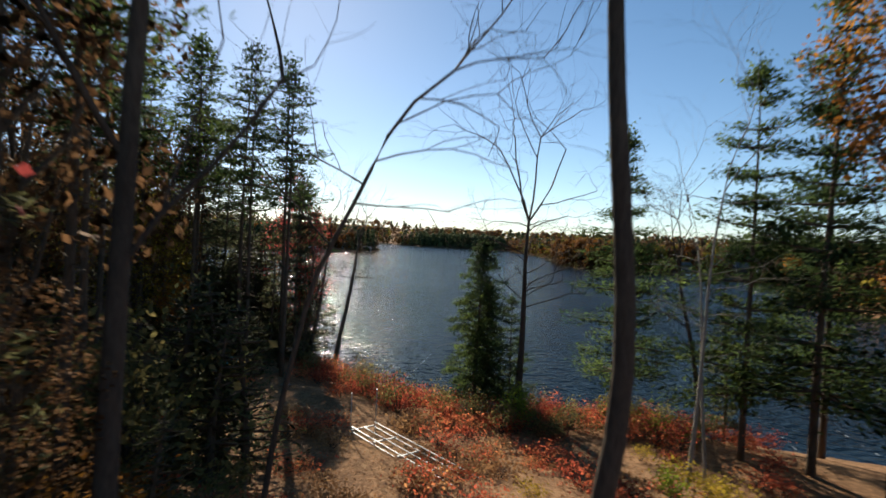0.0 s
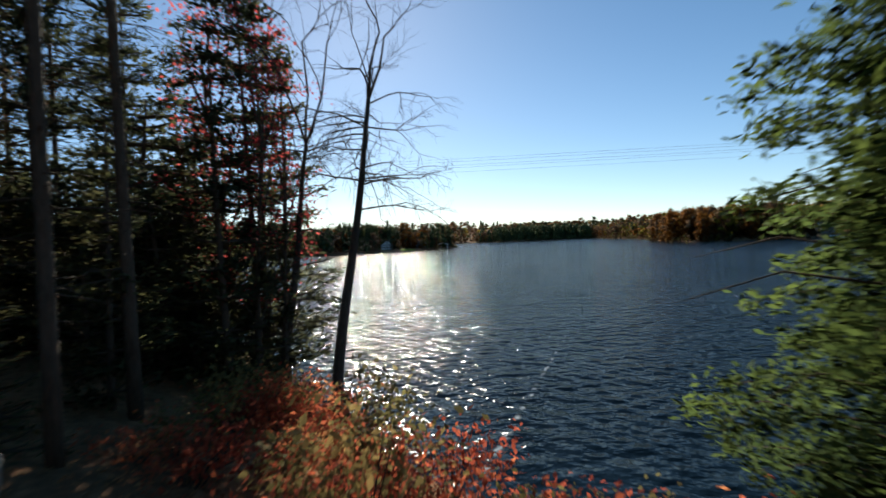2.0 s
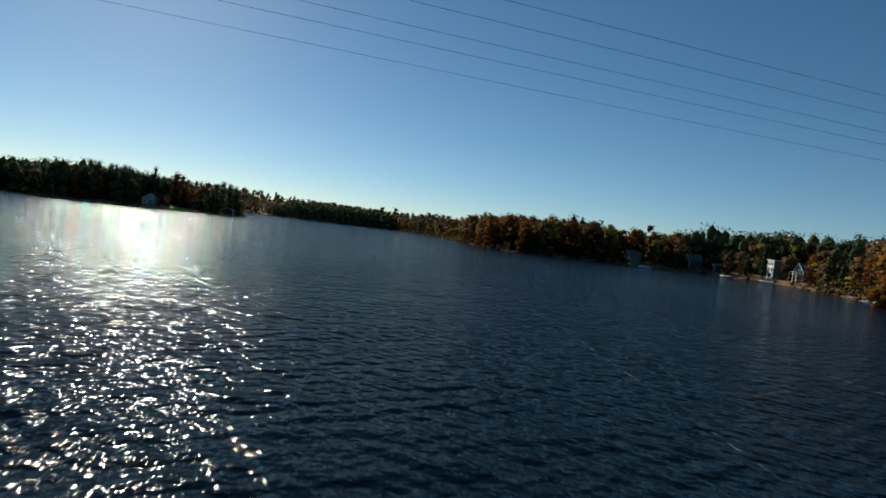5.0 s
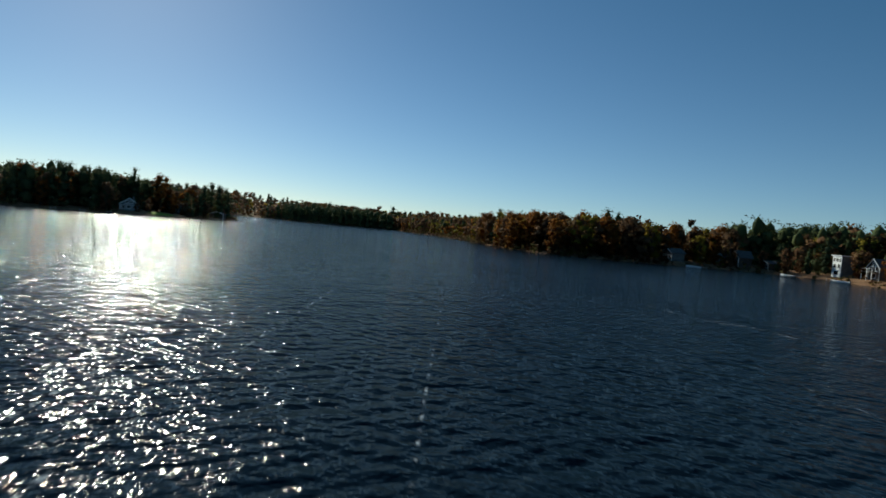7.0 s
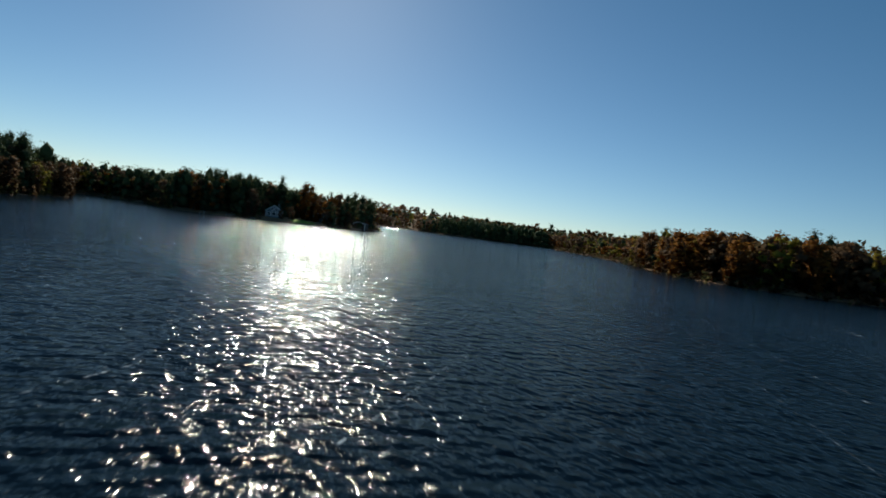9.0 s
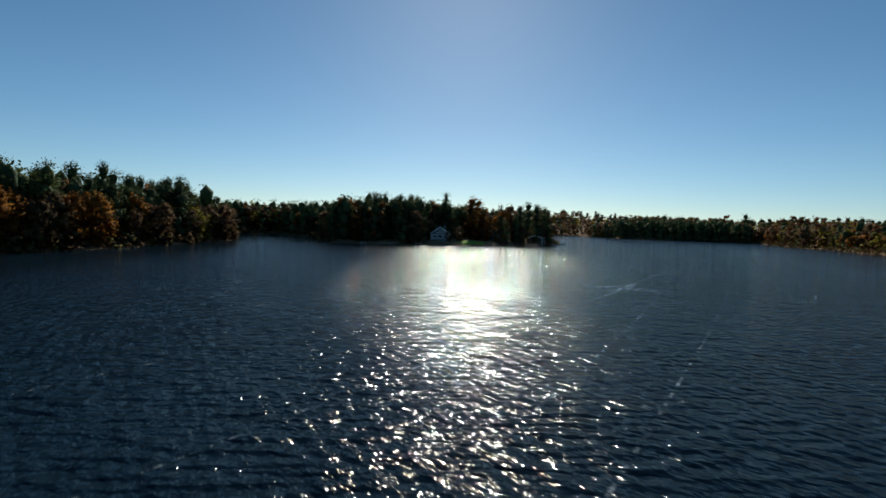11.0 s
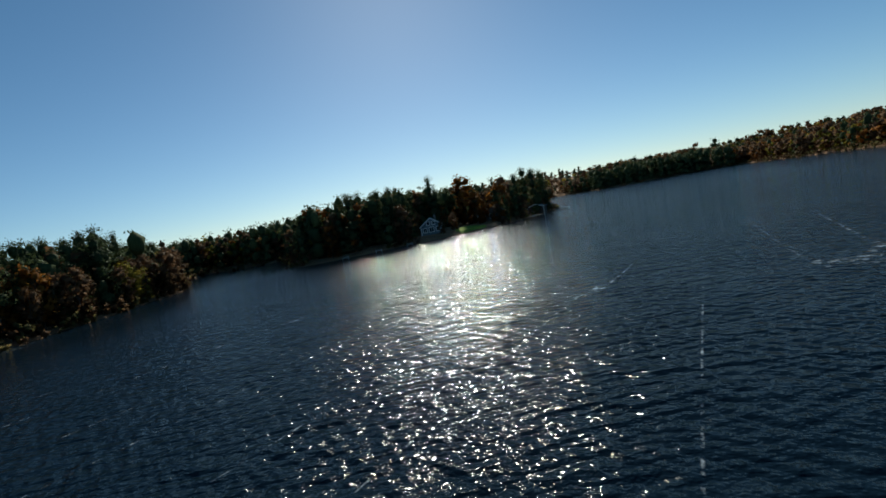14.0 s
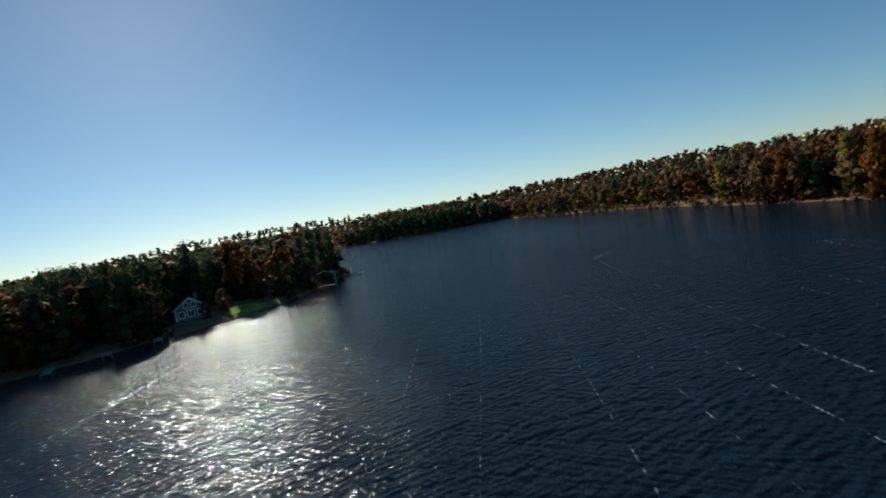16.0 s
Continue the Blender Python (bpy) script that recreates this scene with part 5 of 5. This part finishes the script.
def boat(x, y, rz, label, cover=False):
    """An open motor boat: hull, seats, windscreen."""
    ob = thing("boat", x, y, 0, rz, label, "boat", "boats at the docks")
    g = Geo()
    st = np.linspace(0, 1, 9)
    ring = []
    for t in st:
        hw = 0.95 * (1 - max(0, t - 0.45) ** 2 * 3.1)
        yy = -2.4 + 4.8 * t
        keel = -0.25 + 0.5 * max(0, t - 0.7)
        top = 0.55 + 0.2 * t
        ring += [(-hw, yy, top), (-hw * 0.8, yy, 0.0), (0, yy, keel), (hw * 0.8, yy, 0.0), (hw, yy, top), (hw * 0.86, yy, top - 0.03), (0, yy, 0.18), (-hw * 0.86, yy, top - 0.03)]
    f = []
    for i in range(8):
        for k in range(8):
            f.append((i * 8 + k, i * 8 + (k + 1) % 8, (i + 1) * 8 + (k + 1) % 8, (i + 1) * 8 + k))
    f += [tuple(range(8)), tuple(range(64, 72))[::-1]]
    g.add(ring, f)
    part("hull", g, HULL, ob, "", True)
    for yy in (-1.4, 0.2):
        g = Geo(); g.box(-0.7, yy, 0.2, 0.7, yy + 0.45, 0.5)
        part("seat", g, GREY, ob)
    g = Geo(); g.box(-0.6, 0.95, 0.6, 0.6, 1.0, 1.0)
    part("windscreen", g, GLASS, ob)
    g = Geo(); g.box(-0.2, -2.75, -0.3, 0.2, -2.4, 0.9)
    part("outboard_motor", g, GREY, ob)


for x, y, rz in [(179, 184, 20), (180, 201, 10), (157, 218, 60), (122, 117, 40)]:
    boat(x, y, rz, "small white open motor boat moored by a dock")

# a flagpole on the shore lawn
ob = thing("flagpole", 118, 101, gz(118, 101), 0, "thin white flagpole with a small pale flag on the shore lawn", "flagpole")
g = Geo(); g.tube([(0, 0, -0.3), (0, 0, 5.2)], [0.06, 0.04], 8)
part("pole", g, TRIM, ob)
g = Geo(); g.tube([(0, 0, 5.2), (0, 0, 5.32)], [0.08, 0.06], 8)
part("finial", g, TRIM, ob)
g = Geo()
k = np.linspace(0, 1, 8)
f = [(0.05 + 0.9 * t, 0.12 * math.sin(t * 7), 4.5 - 0.25 * t + dz) for t in k for dz in (0, 0.6)]
g.add(f + [(x_, y_ + 0.02, z_) for x_, y_, z_ in f], [(2 * i, 2 * i + 2, 2 * i + 3, 2 * i + 1) for i in range(7)] + [(2 * i + 17, 2 * i + 19, 2 * i + 18, 2 * i + 16) for i in range(7)])
part("flag", g, WHITE, ob)

# lawns
def lawn(name, cx, cy, rx, ry, label):
    k = 26
    xs, ys = np.linspace(-1, 1, k), np.linspace(-1, 1, k)
    GX, GY = np.meshgrid(xs, ys)
    px, py = cx + GX.ravel() * rx, cy + GY.ravel() * ry
    z = ground(px, py) + 0.12
    q = (np.arange(k - 1)[:, None] * k + np.arange(k - 1)[None, :]).ravel()
    f = np.stack([q, q + 1, q + k + 1, q + k], 1)
    mid = (GX.ravel()[f].mean(1)) ** 2 + (GY.ravel()[f].mean(1)) ** 2
    ok = (mid < 1.02) & (inland(px[f].mean(1), py[f].mean(1)) > 0.8)
    g = Geo()
    g.add(np.stack([px, py, z], 1), f[ok].tolist())
    tagged(new(name, g.mesh(name, GRASS, True)), label, "lawn", kind="structure")


m, n, l, p = nodes("mown_grass")
pos = position(n)
t1, t2 = noise_node(n, l, 0.5, 4, pos), noise_node(n, l, 14.0, 4, pos)
a = n.new("ShaderNodeMath"); a.operation = 'MULTIPLY_ADD'; a.inputs[1].default_value = 0.5
l.new(t2.outputs["Fac"], a.inputs[0]); l.new(t1.outputs["Fac"], a.inputs[2])
r = ramp(n, [(0.5, (0.13, 0.19, 0.03)), (1.0, (0.27, 0.31, 0.05))])
l.new(a.outputs[0], r.inputs[0]); l.new(r.outputs[0], p.inputs["Base Color"])
p.inputs["Roughness"].default_value = 1.0
p.inputs["Specular IOR Level"].default_value = 0.03
GRASS = m
lawn("lawn", -13.0, 338.0, 4.8, 8.0, "bright green mown lawn running down to the lake")
lawn("lawn", 120, 101, 6.0, 6.0, "pale green lawn strip on the right shore".replace("right ", "far "))

# cables over the lake
for i, (dy, dz) in enumerate([(0, 0), (2.6, 0.05), (5.6, 0.0), (8.3, 0.05), (12.0, -0.1)]):
    xs = np.linspace(-66, 122, 60)
    k = (xs + 66) / 188
    g = Geo()
    g.tube(np.stack([xs, 73.5 + dy - 0.09 * xs, 15.0 + dz + 2.5 * (k - 0.45) ** 2], 1), np.full(60, 0.010), 4)
    tagged(new("power_cable", g.mesh("power_cable", CABLE)), "thin black cable strung high over the lake", "cable", "cables over the lake")

# ---- things on the bank ----
def tube_part(name, pts, r, mat, parent, sides=6):
    g = Geo(); g.tube(pts, [r] * len(pts), sides)
    return part(name, g, mat, parent, "", True)


# a bare dock frame hauled out on the bank: two rails, cross bars, two standing legs
ob = thing("dock_rack", -0.05, 5.3, gz(0.6, 4.0) + 0.16, -60, "bare aluminium dock section hauled out on the leafy bank", "dock frame")
W_, L_ = 1.35, 8.0
for xx in (0.0, W_):
    for zz in (0.0, 0.24):
        g = Geo(); g.box(0, xx - 0.022, zz, L_, xx + 0.022, zz + 0.045)
        part("rail", g, ALU, ob)
for k in range(5):
    g = Geo(); g.box(k * L_ / 4 - (0.06 if k == 4 else 0), 0.031, 0.06, k * L_ / 4 + 0.06 - (0.06 if k == 4 else 0), W_ - 0.031, 0.12)
    part("cross_bar", g, ALU, ob)
g = Geo(); g.box(0.061, W_ * 0.5 - 0.02, 0.13, L_ - 0.1, W_ * 0.5 + 0.02, 0.16)
part("stringer", g, ALU, ob)
for xx in (-0.06, W_ + 0.06):
    tube_part("leg", [(0.03, xx, -0.5), (0.03, xx, 1.9)], 0.025, ALU, ob)
    g = Geo(); g.tube([(0.03, xx, 1.9), (0.03, xx, 1.96)], [0.045, 0.045], 8)
    part("leg_cap", g, ALU, ob)

# a weathered stump and a teal tub under the pines
ob = thing("tree_stump", -4.4, 15.4, gz(-4.4, 15.4), 30, "pale weathered broken stump at the wood's edge", "tree stump")
g = Geo()
g.tube([(0, 0, -0.2), (0.05, 0, 0.25), (0.18, 0.05, 0.7), (0.3, 0.08, 1.05)], [0.26, 0.19, 0.15, 0.05], 9)
part("stem", g, BARK_PALE, ob, "", True)
for a in (0.5, 2.6, 4.4):
    g = Geo(); g.tube([(0, 0, 0.12), (math.cos(a) * 0.35, math.sin(a) * 0.35, 0.02), (math.cos(a) * 0.7, math.sin(a) * 0.7, -0.12)], [0.1, 0.07, 0.03], 6)
    part("root", g, BARK_PALE, ob, "", True)
ob = thing("tub", -8.6, 19.4, gz(-8.6, 19.4) + 0.45, 0, "round teal plastic tub lying on its side", "tub")
ob.matrix_basis = pose(-8.6, 19.4, gz(-8.6, 19.4) + 0.42, 78, 0, 10)
g = Geo()
k = 20
a = np.linspace(0, 2 * np.pi, k, endpoint=False)
prof = [(0.0, 0.0), (0.34, 0.0), (0.42, 0.5), (0.45, 0.5), (0.45, 0.54), (0.38, 0.54), (0.31, 0.05), (0.0, 0.05)]
v = [(r_ * math.cos(t), r_ * math.sin(t), z_) for r_, z_ in prof for t in a]
f = [(i * k + j, i * k + (j + 1) % k, (i + 1) * k + (j + 1) % k, (i + 1) * k + j) for i in range(len(prof) - 1) for j in range(k)]
g.add(v, f)
part("shell", g, TEAL, ob, "", True)
